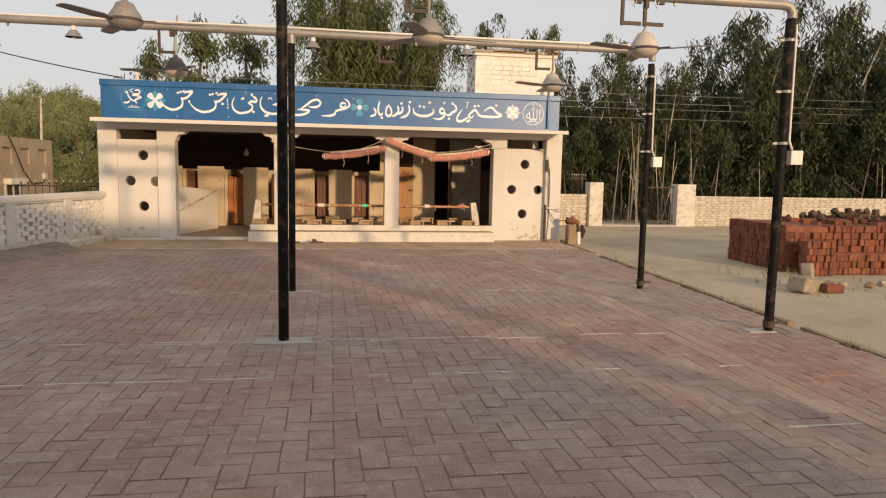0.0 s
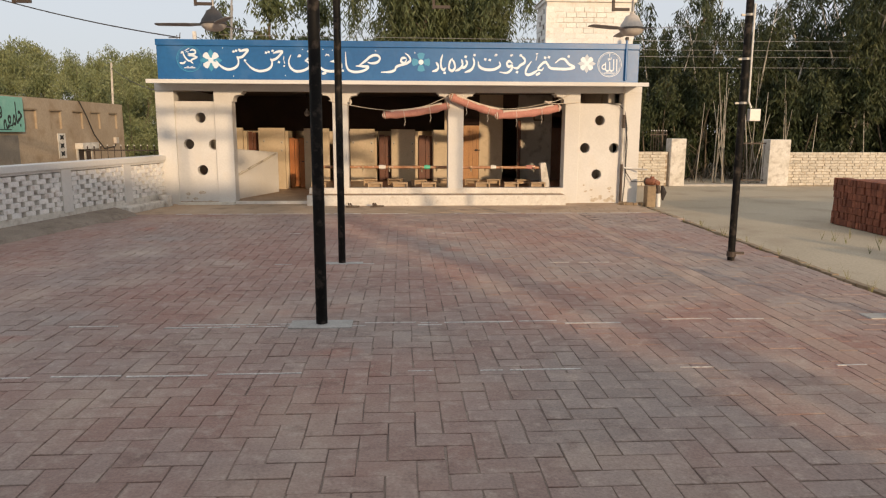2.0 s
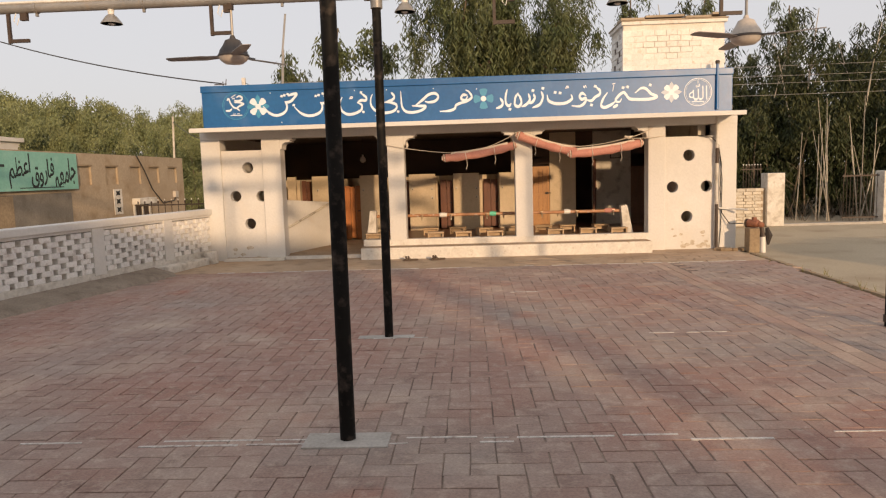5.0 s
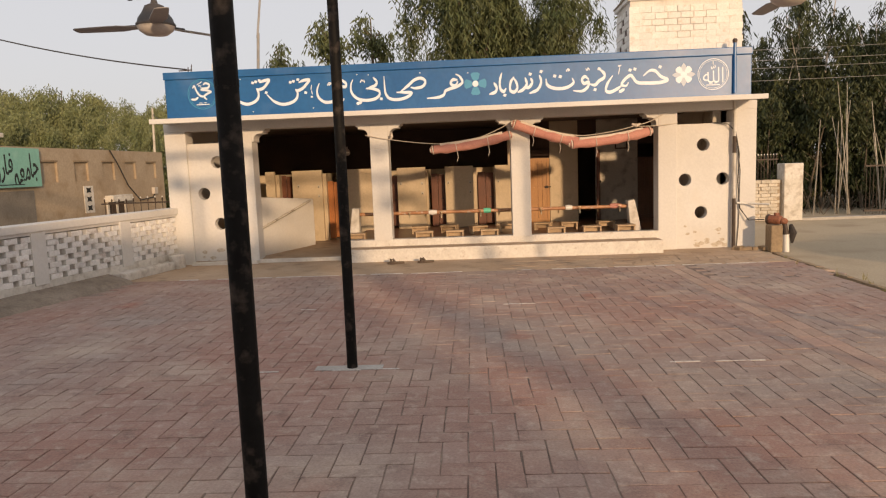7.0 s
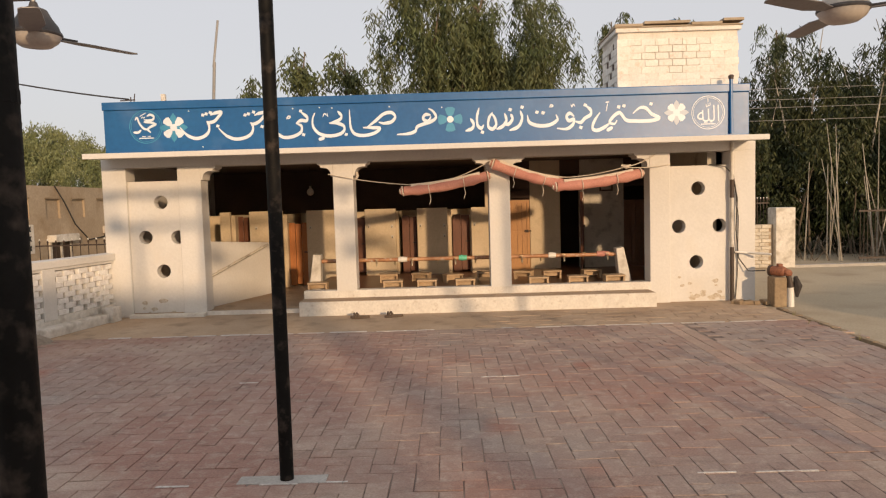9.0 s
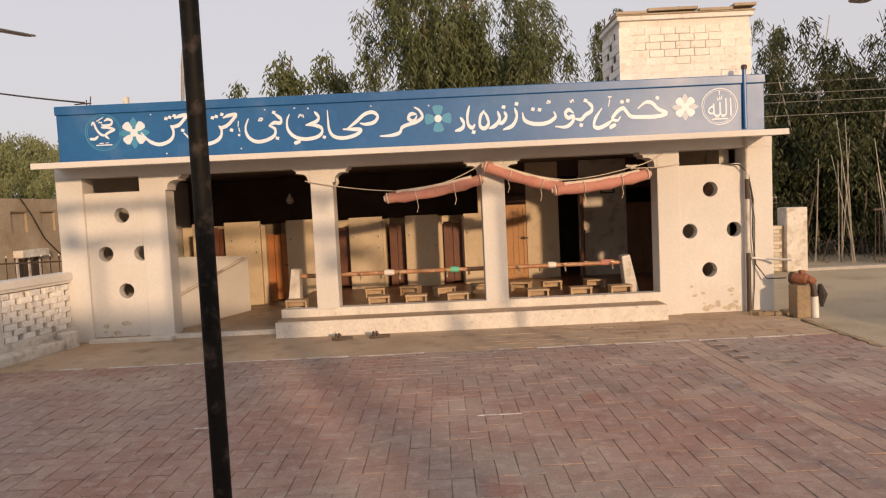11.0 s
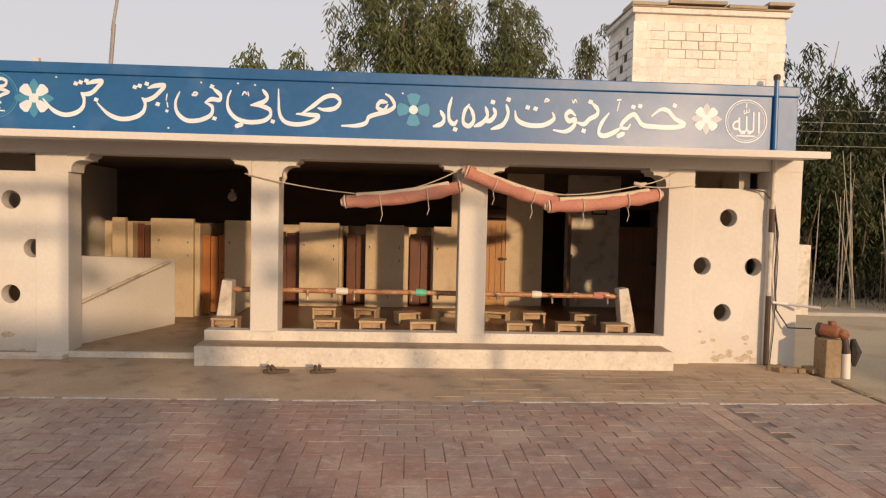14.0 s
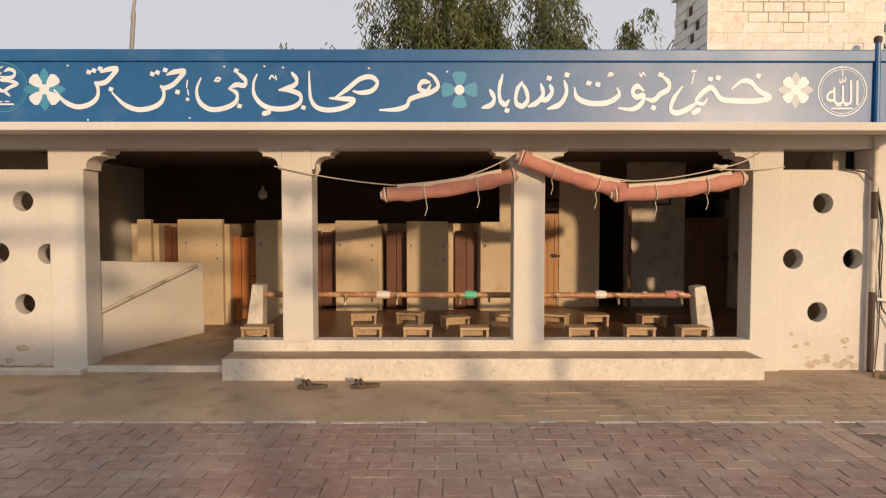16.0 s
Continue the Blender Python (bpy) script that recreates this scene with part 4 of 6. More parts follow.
part("motor_cover", Shape().lathe([(0.085, 0), (0.09, 0.04), (0.04, 0.06)], 14, pose(-0.07, 0.09, 0.53, -90, 0, 35)), DARKIRON, pump)
part("terminal_box", Shape().box(-0.03, 0.04, -0.04, 0.04, 0.60, 0.65), RUST, pump, bevel=0.008)
part("pump_head", Shape().lathe([(0.045, 0), (0.075, 0.03), (0.075, 0.08), (0.04, 0.11)], 12, pose(0.06, -0.09, 0.46, 0, 25)), RUST, pump, smooth=True)
part("flange", Shape().tube([(0.09, -0.10, 0.50), (0.11, -0.12, 0.38), (0.12, -0.12, 0.28)], [0.04, 0.04, 0.055], 10), DARKIRON, pump)
part("suction_pipe", Shape().tube([(0.12, -0.12, 0.30), (0.13, -0.12, -0.03)], 0.05, 14), PVC, pump, smooth=True)
rag = Shape()
rag.tube([(0.20, -0.12, 0.45), (0.24, -0.12, 0.30), (0.22, -0.13, 0.12)], [0.03, 0.07, 0.02], 7)
part("rag", rag, CLOTH, pump)
rub = Shape()
for k in range(9):
    rub.box(-0.09, 0.09, -0.05, 0.05, 0, 0.06, pose(5.0 + random.random() * 0.55, -0.12 - random.random() * 0.35, -0.01, random.uniform(-8, 8), random.uniform(-8, 8), random.uniform(0, 180)))
solid("rubble", rub, MUDSHADE, "broken brick bits at the wall foot", "rubble", "stuff", bevel=0.012)

# ---- balustrade of pierced brickwork ----
BALUSTRADE = pose(-5.275, 0.0, 0.0, 0, 0, -11)          # it runs away from the yard as it leaves the wash house
bal = thing("balustrade", "whitewashed balustrade of pierced brickwork with a flat rail", "balustrade", BALUSTRADE, kind="structure")
BX = -0.125
posts = [-16.8, -14.5, -12.2, -9.9, -7.6, -5.46, -3.31, -1.47, 0.02]
part("top_rail", Shape().box(BX - 0.14, BX + 0.15, -18.2, 0.16, 0.97, 1.09), WHITE, bal, bevel=0.018)
part("foot_wall", Shape().box(BX - 0.12, BX + 0.115, -18.2, 0.02, -0.03, 0.25), OLDWHITE, bal, bevel=0.01)
kerb = Shape()
kerb.add([(BX + 0.11, y, z) for y, z in ((-18.2, -0.03), (-1.95, -0.03), (-1.95, 0.15), (-18.2, 0.15))] + [(BX + 0.62, -18.2, -0.03), (BX + 0.62, -1.95, -0.03), (BX + 0.54, -1.99, 0.055), (BX + 0.54, -18.2, 0.055)],
         [(0, 1, 2, 3), (7, 6, 5, 4), (3, 2, 6, 7), (0, 4, 5, 1), (1, 5, 6, 2), (0, 3, 7, 4)])
part("kerb", kerb, KERB, bal, "sloping earth-brown cement kerb", bevel=0.02)
part("kerb_end", Shape().box(BX + 0.11, BX + 0.34, -1.94, -0.42, -0.03, 0.14), OLDWHITE, bal, "broken whitewashed kerb end", bevel=0.04)
part("kerb_block", Shape().box(BX + 0.16, BX + 0.36, -0.50, -0.24, -0.03, 0.24, pose(0, 0, 0, 0, 0, 5)), OLDWHITE, bal, bevel=0.03)
for y in posts[:-1]:
    part("post", Shape().box(BX - 0.135, BX + 0.135, y - 0.13, y + 0.13, 0.2, 0.97), WHITE, bal, bevel=0.012)
part("head_course", Shape().box(BX - 0.11, BX + 0.118, -18.2, 0.02, 0.93, 0.972), WHITE, bal, bevel=0.008)
jb = face_block(0.222, 0.0825, 0.20, 0.008).mesh("brick", JALIBRICK)
jproto = face_block(0.222, 0.0825, 0.20, 0.008)
count = 0
far = Shape()
rngj = random.Random(41)
for i in reversed(range(len(posts) - 1)):
    y0, y1 = posts[i] + 0.13, posts[i + 1] - 0.13
    nb = max(3, round((y1 - y0) / 0.335))
    pitch = (y1 - y0) / nb
    for row in range(8):
        z = 0.29 + row * 0.0835
        for k in range(nb + (row % 2)):
            y = y0 + (k + (0.5 if row % 2 == 0 else 0.0)) * pitch
            if row % 2 and k in (0, nb):
                y += 0.05 if k == 0 else -0.05
            m = pose(BX + 0.115 + rngj.uniform(-0.006, 0.004), y + rngj.uniform(-0.008, 0.008), z + rngj.uniform(-0.003, 0.003), rngj.uniform(-1.5, 1.5), 0, 90 + rngj.uniform(-1.5, 1.5))
            if count < 300:
                part("brick", jb, JALIBRICK, bal, m=m)
                count += 1
            else:
                far.add(jproto.v, jproto.f, m)
tagged(part("brickwork", far, JALIBRICK, bal), kind="stuff")

# ---- fan frame over the courtyard ----
Y1, Y2, ZP = -7.11, -9.912, 3.455


def frame_pipe(y, x0, x1, z, label):
    t = thing("overhead_pipe", label, "pipe")
    part("pipe", Shape().tube([(x0, y, z), (-1.0, y, z), (x1 - 0.12, y, z - 0.005), (x1 - 0.04, y, z - 0.02), (x1, y, z - 0.08), (x1, y, z - 0.14)], 0.05, 14), STEEL, t, smooth=True)
    for x in (-4.2, -3.1, -1.7, 0.9, 1.9, 3.2):
        part("clip", Shape().tube([(x - 0.012, y, z), (x + 0.012, y, z)], 0.058, 14), STEEL, t)
        part("clip_screw", Shape().box(x - 0.012, x + 0.012, y - 0.012, y + 0.012, z - 0.085, z - 0.05), STEEL, t)
    part("conduit", Shape().tube(sag((x0, y - 0.03, z + 0.06), (-0.9, y - 0.03, z + 0.065), 0.012) + sag((-0.8, y - 0.03, z + 0.065), (x1 - 0.2, y - 0.03, z + 0.06), 0.01), 0.014, 6), PVC, t)
    part("tee_socket", Shape().tube([(-0.88, y, z), (-0.64, y, z)], 0.064, 14).tube([(-0.76, y, z), (-0.76, y, z - 0.14)], 0.06, 14), STEEL, t, smooth=True)
    return t


frame_pipe(Y1, -7.6, 4.323, ZP, "galvanised pipe across the yard carrying fans and lamps")
frame_pipe(Y2, -7.6, 4.518, ZP + 0.02, "galvanised pipe across the yard carrying fans and lamps")


def pole(x, y, h, r, label, box_at=None):
    t = thing("fan_pole", label, "pole", pose(x, y, 0))
    part("shaft", Shape().tube([(0, 0, -0.02), (0, 0, h)], r, 16), BLACK, t, smooth=True)
    part("weld_collar", Shape().tube([(0, 0, 0.60 * h), (0, 0, 0.60 * h + 0.03)], r * 1.03, 16), BLACK, t)
    if box_at:
        for z in (box_at + 0.08, box_at + 0.62, box_at + 1.15):
            part("clamp", Shape().tube([(0, 0, z), (0, 0, z + 0.028)], r * 1.2, 14).box(-r * 2.2, 0, -0.012, 0.012, z, z + 0.024), STEEL, t)
        part("conduit", Shape().tube([(r + 0.01, -0.02, h - 0.05), (r + 0.02, -0.02, box_at + 0.12), (r + 0.06, -0.02, box_at + 0.03)], 0.013, 8), PVC, t)
        part("switch_box", Shape().box(r + 0.03, r + 0.17, -0.06, 0.02, box_at - 0.13, box_at + 0.02), PVC, t, "cream plastic switch box", bevel=0.008)
        part("foot_clamp", Shape().tube([(0, 0, 0.05), (0, 0, 0.12)], r * 1.25, 14).box(r, r + 0.12, -0.02, 0.02, 0.08, 0.11), DARKIRON, t)
    return t


pole(-0.763, Y1, ZP - 0.1, 0.045, "black enamelled steel pole set in the paving")
pole(-0.699, Y2, ZP - 0.05, 0.05, "black enamelled steel pole on a cement pad")
pole(4.316, Y1, ZP - 0.18, 0.046, "black steel pole with a switch box", 1.93)
pole(4.504, Y2, ZP - 0.13, 0.05, "black steel pole with a switch box", 1.95)
for x, y, w, d in ((-0.70, Y2 - 0.02, 0.54, 0.24), (4.41, Y2 + 0.02, 0.32, 0.17)):
    pad = Shape().box(x - w / 2, x + w / 2, y - d / 2, y + d / 2, -0.02, 0.012)
    solid("pole_pad", pad, CEMENT, "small rough cement pad round a pole foot", "pad", bevel=0.006)
solid("pole_pad_far", Shape().box(-1.08, -0.5, Y1 - 0.07, Y1 + 0.06, -0.02, 0.006), CEMENT, "small rough cement pad round a pole foot", "pad", bevel=0.005)


def fan(m, turn, top, cap, body, label, drop=0.5):
    t = thing("ceiling_fan", label, "fan", m)
    part("downrod", Shape().tube([(0, 0, 0.12), (0, 0, drop)], 0.014, 8), STEEL, t)
    part("hanger", Shape().box(-0.02, 0.02, -0.03, 0.03, drop - 0.10, drop + 0.02), DARKIRON, t)
    part("motor_cover", Shape().lathe([(0.145, 0.015), (0.135, 0.05), (0.10, 0.10), (0.075, 0.15), (0.03, 0.17), (0.02, 0.20)], 24), cap, t, smooth=True)
    part("motor", Shape().lathe([(0.02, -0.085), (0.09, -0.075), (0.13, -0.045), (0.15, -0.01), (0.15, 0.012)], 24), body, t, smooth=True)
    part("trim_ring", Shape().lathe([(0.152, -0.012), (0.156, 0.0), (0.152, 0.012)], 24), FANDARK, t)
    for k in range(3):
        s = Shape()
        prof = [(0.13, 0.03), (0.22, 0.045), (0.30, 0.068), (0.50, 0.062), (0.67, 0.052), (0.69, 0.03)]
        v = [(x, w, -0.01 + 0.12 * w) for x, w in prof] + [(x, -w, -0.01 - 0.12 * w) for x, w in reversed(prof)]
        nn = len(v)
        s.add([(x, y, z + 0.003) for x, y, z in v] + [(x, y, z - 0.003) for x, y, z in v], [tuple(range(nn)), tuple(reversed(range(nn, 2 * nn)))] + [(i, i + nn, (i + 1) % nn + nn, (i + 1) % nn) for i in range(nn)])
        blade = part("blade", s, FANGREY, t, m=pose(0, 0, 0, 0, 0, turn + 120 * k))
        part("blade_arm", Shape().box(0.10, 0.26, -0.022, 0.022, -0.004, 0.006), FANDARK, blade)
    return t


fan(pose(-2.22, Y1, 2.91), 58, 0, FANDARK, FANCREAM, "grey ceiling fan with a dark cover hung from the pipe", 0.55)
fan(pose(2.84, Y1, 2.91), -32, 0, FANCREAM, FANCREAM, "cream ceiling fan with drooping grey blades", 0.55)
fan(pose(-2.07, Y2, 2.97), 0, 0, FANGREY, FANGREY, "grey ceiling fan with long flat blades", 0.5)
fan(pose(0.68, Y2, 2.97), 8, 0, FANGREY, FANCREAM, "grey ceiling fan with long flat blades", 0.5)
fan(pose(2.89, Y2, 2.95), -40, 0, FANCREAM, FANCREAM, "cream ceiling fan with long grey blades", 0.5)


def bracket_arm(x, y, flip, label):
    t = thing("fan_bracket", label, "bracket", pose(x, y, ZP + (0.06 if y < -9 else 0)))
    part("drop_bar", Shape().box(-0.015, 0.015, -0.015, 0.015, -0.34, 0.06), DARKIRON, t)
    part("foot_bar", Shape().box(0.015, 0.20 * flip if flip > 0 else 0.2, -0.012, 0.012, -0.335, -0.30), DARKIRON, t)
    part("saddle", Shape().box(0.13, 0.20, -0.02, 0.02, -0.12, 0.065), DARKIRON, t)
    part("loose_wire", Shape().tube([(0.10, -0.03, -0.05), (0.08, -0.04, -0.13), (0.11, -0.04, -0.17), (0.13, -0.03, -0.10)], 0.005, 5), PVC, t)
    return t


for x, y in ((-4.50, Y1), (-2.42, Y1), (0.40, Y1), (2.60, Y1), (-2.27, Y2), (0.46, Y2), (2.64, Y2), (2.88, Y2)):
    bracket_arm(x, y, 1, "dark iron hanger under the overhead pipe")


def lamp_shade(x, y):
    t = thing("hanging_lamp", "small tin cone lamp shade under the pipe", "lamp", pose(x, y, ZP))
    part("holder", Shape().lathe([(0.03, -0.10), (0.032, -0.05), (0.02, -0.04)], 12), PVC, t)
    prof = [(0.105, -0.185), (0.10, -0.175), (0.05, -0.11), (0.03, -0.095), (0.028, -0.10), (0.047, -0.118), (0.096, -0.185)]
    holder = part("shade", Shape().lathe(prof, 20), STEEL, t, smooth=True)
    part("bulb", Shape().lathe([(0.01, -0.20), (0.035, -0.185), (0.035, -0.15), (0.018, -0.12)], 12), PVC, holder, smooth=True)


for x in (-3.44, -0.48, 1.60):
    lamp_shade(x, Y1)

# ---- tower on the roof ----
tow = thing("roof_tower", "square whitewashed brick stair tower on the roof", "tower")
TX0, TX1, TY0, TY1, TZ = 3.25, 5.28, 0.215, 1.35, 4.53
part("core", Shape().box(TX0 + 0.02, TX1 - 0.02, TY0 + 0.02, TY1 - 0.02, 2.80, TZ - 0.02), mat("whitewashed_joint", (0.60, 0.54, 0.46), (0.78, 0.74, 0.67), 0.9, 2.2, 30, 0.2, 0.3), tow)
part("top_course", Shape().box(TX0 - 0.03, TX1 + 0.03, TY0 - 0.03, TY1 + 0.03, TZ - 0.02, TZ + 0.05), WHITEBRICK, tow, bevel=0.01)
part("coping", Shape().box(TX0 - 0.05, TX1 + 0.05, TY0 - 0.05, TY1 + 0.05, TZ + 0.05, TZ + 0.075), WALLCORE, tow, bevel=0.006)
tb = face_block(0.222, 0.108, 0.03, 0.006).mesh("brick", WHITEBRICK)
smoothed = face_block(0.2285, 0.1135, 0.03, 0.0012).mesh("brick", WHITEBRICK)
rngt = random.Random(77)
for r in range(int((TZ - 0.02 - 2.8) / 0.1145)):
    z = 2.80 + (r + 0.5) * 0.1145
    x = TX0 + (0.058 if r % 2 else 0.116)
    while x < TX1 - 0.05:
        bare = ((x - 4.15) / 0.62) ** 2 + ((z - 4.12) / 0.27) ** 2 < rngt.uniform(0.55, 1.1) or rngt.random() < 0.035
        part("brick", tb if bare else smoothed, WHITEBRICK, tow, m=pose(max(TX0 + 0.116, min(x, TX1 - 0.116)), TY0 + (rngt.uniform(-0.003, 0.004) if bare else rngt.uniform(0.001, 0.002)), z))
        x += 0.23
    y = TY0 + (0.058 if r % 2 else 0.116)
    while y < TY1:
        vent = 6 < r < 14 and (r + int(y * 4.3)) % 3 == 0 and TY0 + 0.2 < y < TY1 - 0.2
        if not vent:
            part("brick", tb, WHITEBRICK, tow, m=pose(TX0 + rngt.uniform(-0.002, 0.003), max(TY0 + 0.116, min(y, TY1 - 0.116)), z, 0, 0, -90))
        else:
            # Dark plate stands in for the shade inside the open slot.
            part("vent_slot", Shape().box(TX0 + 0.012, TX0 + 0.019, y - 0.05, y + 0.05, z - 0.05, z + 0.05), SHADEBROWN, tow)
        y += 0.23
for x0, x1, up, tilt in ((TX0 - 0.05, TX0 + 0.42, 0.0, 1.0), (TX0 + 0.44, TX0 + 1.2, 0.012, -0.8), (TX0 + 1.22, TX1 - 0.3, 0.0, 0.6), (TX1 - 0.28, TX1 + 0.06, 0.02, -1.2)):
    part("cover_slab", Shape().box(x0, x1, TY0 - 0.07, TY0 + 0.34, 0.0, 0.045, pose(0, 0, TZ + 0.077 + up, 0, tilt * 0.2, 0)), WALLCORE, tow, "rough brown slab", bevel=0.008)
tank = thing("water_tank", "blue plastic water tank with a domed lid", "tank", pose(4.35, 0.75, TZ + 0.075))
part("tank_body", Shape().lathe([(0.30, 0), (0.36, 0.02), (0.35, 0.05), (0.30, 0.08)], 24), TANKBLUE, tank, smooth=True)
part("tank_lid", Shape().lathe([(0.30, 0.08), (0.26, 0.13), (0.15, 0.18), (0.06, 0.19), (0.05, 0.22)], 24), TANKBLUE, tank, smooth=True)
for a, b, w in ((3.40, 3.95, 0.05), (5.0, 5.3, 0.04)):
    solid("loose_brick", Shape().box(a, b, 0.4, 0.6, TZ + 0.075, TZ + 0.075 + w), PALEBRICK, "loose bricks lying on the tower top", "brick", "thing", bevel=0.01)

# ---- roof clutter and wires ----
mast = thing("antenna_mast", "leaning grey pipe mast on the roof", "mast")
part("lower_tube", Shape().tube([(-4.30, 2.3, 2.80), (-4.22, 2.45, 4.70)], 0.032, 10), STEEL, mast)
part("upper_tube", Shape().tube([(-4.235, 2.43, 4.6), (-4.16, 2.6, 5.55)], 0.024, 10), STEEL, mast)
stub = thing("wire_post", "short pale post with a wire clamp on the roof", "post")
part("post", Shape().box(-4.95, -4.87, 1.5, 1.58, 2.8, 3.95), OLDWHITE, stub, bevel=0.01)
part("wire", Shape().tube(sag((-4.9, 1.5, 3.85), (-4.3, 2.3, 3.7), 0.05), 0.006, 5), CABLE, stub)
ins = thing("wire_bracket", "small iron wire bracket on the parapet", "bracket")
part("stem", Shape().tube([(-4.88, 0.1, 3.57), (-4.88, 0.1, 3.68)], 0.010, 6), DARKIRON, ins)
part("crossbar", Shape().tube([(-5.05, 0.08, 3.62), (-4.80, 0.08, 3.63)], 0.010, 6), DARKIRON, ins)
part("pin", Shape().tube([(-4.82, 0.08, 3.60), (-4.80, 0.08, 3.73)], 0.009, 6), DARKIRON, ins)
wire = thing("power_cable", "dark power cable slung to the parapet", "cable")
part("cable", Shape().tube(sag((-12.4, 2.5, 5.60), (-4.9, 0.08, 3.64), 0.18, 24), 0.013, 6), CABLE, wire, smooth=True)
for z in (3.85, 4.20, 4.42, 4.72):
    t = thing("overhead_line", "thin pale power line before the trees", "wire")
    part("line", Shape().tube(sag((-6, 8.2, z), (32, 7.4, z + 0.1), 0.12, 20), 0.007, 5), STEEL, t)

# ---- mosque hall behind the camera ----
hall = Shape()
# Unseen hall fitted to its shadow edge; eave added to dim the near paving.
hall.box(-9.0, 4.98, -24.5, -18.65, -0.03, 3.68).box(-9.0, 4.98, -18.65, -16.3, 3.50, 3.64).box(4.62, 4.98, -16.66, -16.3, -0.03, 3.5)
solid("wall_hall", hall, WHITE, "plain unseen whitewashed hall, eave added to shade the courtyard", "wall")

# ---- boundary wall and gate ----
bw = thing("boundary_wall", "low whitewashed brick boundary wall, joints worn", "wall", kind="structure")
YW = 5.15
part("wall_core", Shape().box(5.45, 8.25, YW + 0.02, YW + 0.22, -0.03, 1.02).box(11.93, 32, YW + 0.02, YW + 0.22, -0.03, 1.0), WALLCORE, bw)
wb = face_block(0.228, 0.078, 0.05, 0.007).mesh("brick", PALEBRICK)
rest = Shape()
proto = face_block(0.228, 0.078, 0.05, 0.007)
count = 0
for x0, x1, top in ((5.5, 8.25, 1.02), (11.95, 32, 1.02)):
    for r in range(int(top / 0.0865) + 1):
        x = x0 + (0.119 if r % 2 else 0.06)
        while x < x1 - 0.1:
            gone = r > 11 and random.random() < 0.25
            m = pose(x + random.uniform(-0.006, 0.006), YW - random.uniform(0, 0.012), 0.02 + r * 0.0865, 0, random.uniform(-1.2, 1.2), random.uniform(-1.5, 1.5))
            if not gone:
                if count < 300 and x < 18:
                    part("brick", wb, PALEBRICK, bw, m=m)
                    count += 1
                else:
                    rest.add(proto.v, proto.f, m)
            x += 0.24
tagged(part("brickwork", rest, PALEBRICKS, bw), kind="stuff")
for x0, x1, h in ((8.19, 8.66, 1.42), (11.29, 11.95, 1.40)):
    t = tagged(part("gate_post", Shape().box(x0, x1, YW - 0.12, YW + 0.32, -0.03, h), OLDWHITE, None, "", 0.02), "square whitewashed brick gate post", "gate post")
gate = thing("iron_gate", "dark iron gate leaf of thin bars, other leaf folded away", "gate")
part("gate_rail", Shape().box(10.3, 11.28, YW + 0.1, YW + 0.13, 1.26, 1.30), DARKIRON, gate)
part("gate_rail", Shape().box(10.3, 11.28, YW + 0.1, YW + 0.13, 0.12, 0.16), DARKIRON, gate)
for k in range(11):
    x = 10.34 + k * 0.09
    part("bar", Shape().tube([(x, YW + 0.115, 0.05), (x, YW + 0.115, 1.34)], 0.007, 5), DARKIRON, gate)
part("gate_sill", Shape().box(8.66, 11.29, YW - 0.1, YW + 0.1, -0.035, 0.03), CEMENT, gate)


def spikes(x0, x1, y, z0, z1, n_, label):
    t = thing("spiked_railing", label, "railing")
    part("rail", Shape().box(x0, x1, y - 0.012, y + 0.012, z1 - 0.14, z1 - 0.11), DARKIRON, t)
    part("rail", Shape().box(x0, x1, y - 0.012, y + 0.012, z0 + 0.15, z0 + 0.18), DARKIRON, t)
    for k in range(n_):
        x = x0 + (k + 0.5) * (x1 - x0) / n_
        part("spike", Shape().tube([(x, y, z0), (x, y, z1 - 0.10), (x, y, z1 - 0.05), (x, y, z1)], [0.009, 0.009, 0.022, 0.002], 6), DARKIRON, t)
        part("finial", Shape().lathe([(0.005, -0.02), (0.018, 0.0), (0.005, 0.02)], 8, pose(x, y, z1 + 0.0)), PVC, t)


spikes(-8.2, -5.5, 2.7, -0.03, 1.24, 16, "dark spiked iron railing with pale tips")
spikes(7.7, 8.25, 5.55, -0.03, 1.66, 7, "dark spiked iron railing with pale tips")

# ---- brick stack on the open ground ----
stack = thing("brick_stack", "long stack of new red bricks on the earth", "brick stack", pose(7.9, -5.75, 0, 0, 0, -3) @ Matrix.Scale(1.05, 4) @ pose(-8.55, 4.85, 0))
part("stack_core", Shape().box(8.58, 15.0, -4.42, -2.62, -0.03, 0.76).box(8.9, 15.0, -4.74, -4.4, -0.03, 0.33), REDBRICK, stack)
rb = face_block(0.076, 0.112, 0.23, 0.006).mesh("brick", REDBRICK)
proto = face_block(0.076, 0.112, 0.23, 0.006)
rest = Shape()
count = 0


def lay(x, y, z, turn):
    global count
    m = pose(x + random.uniform(-0.004, 0.004), y + random.uniform(-0.045, 0.015), z, 0, random.uniform(-3, 3), turn + random.uniform(-3, 3))
    if count < 300 and x < 11.2:
        part("brick", rb, REDBRICK, stack, m=m)
        count += 1
    else:
        rest.add(proto.v, proto.f, m)


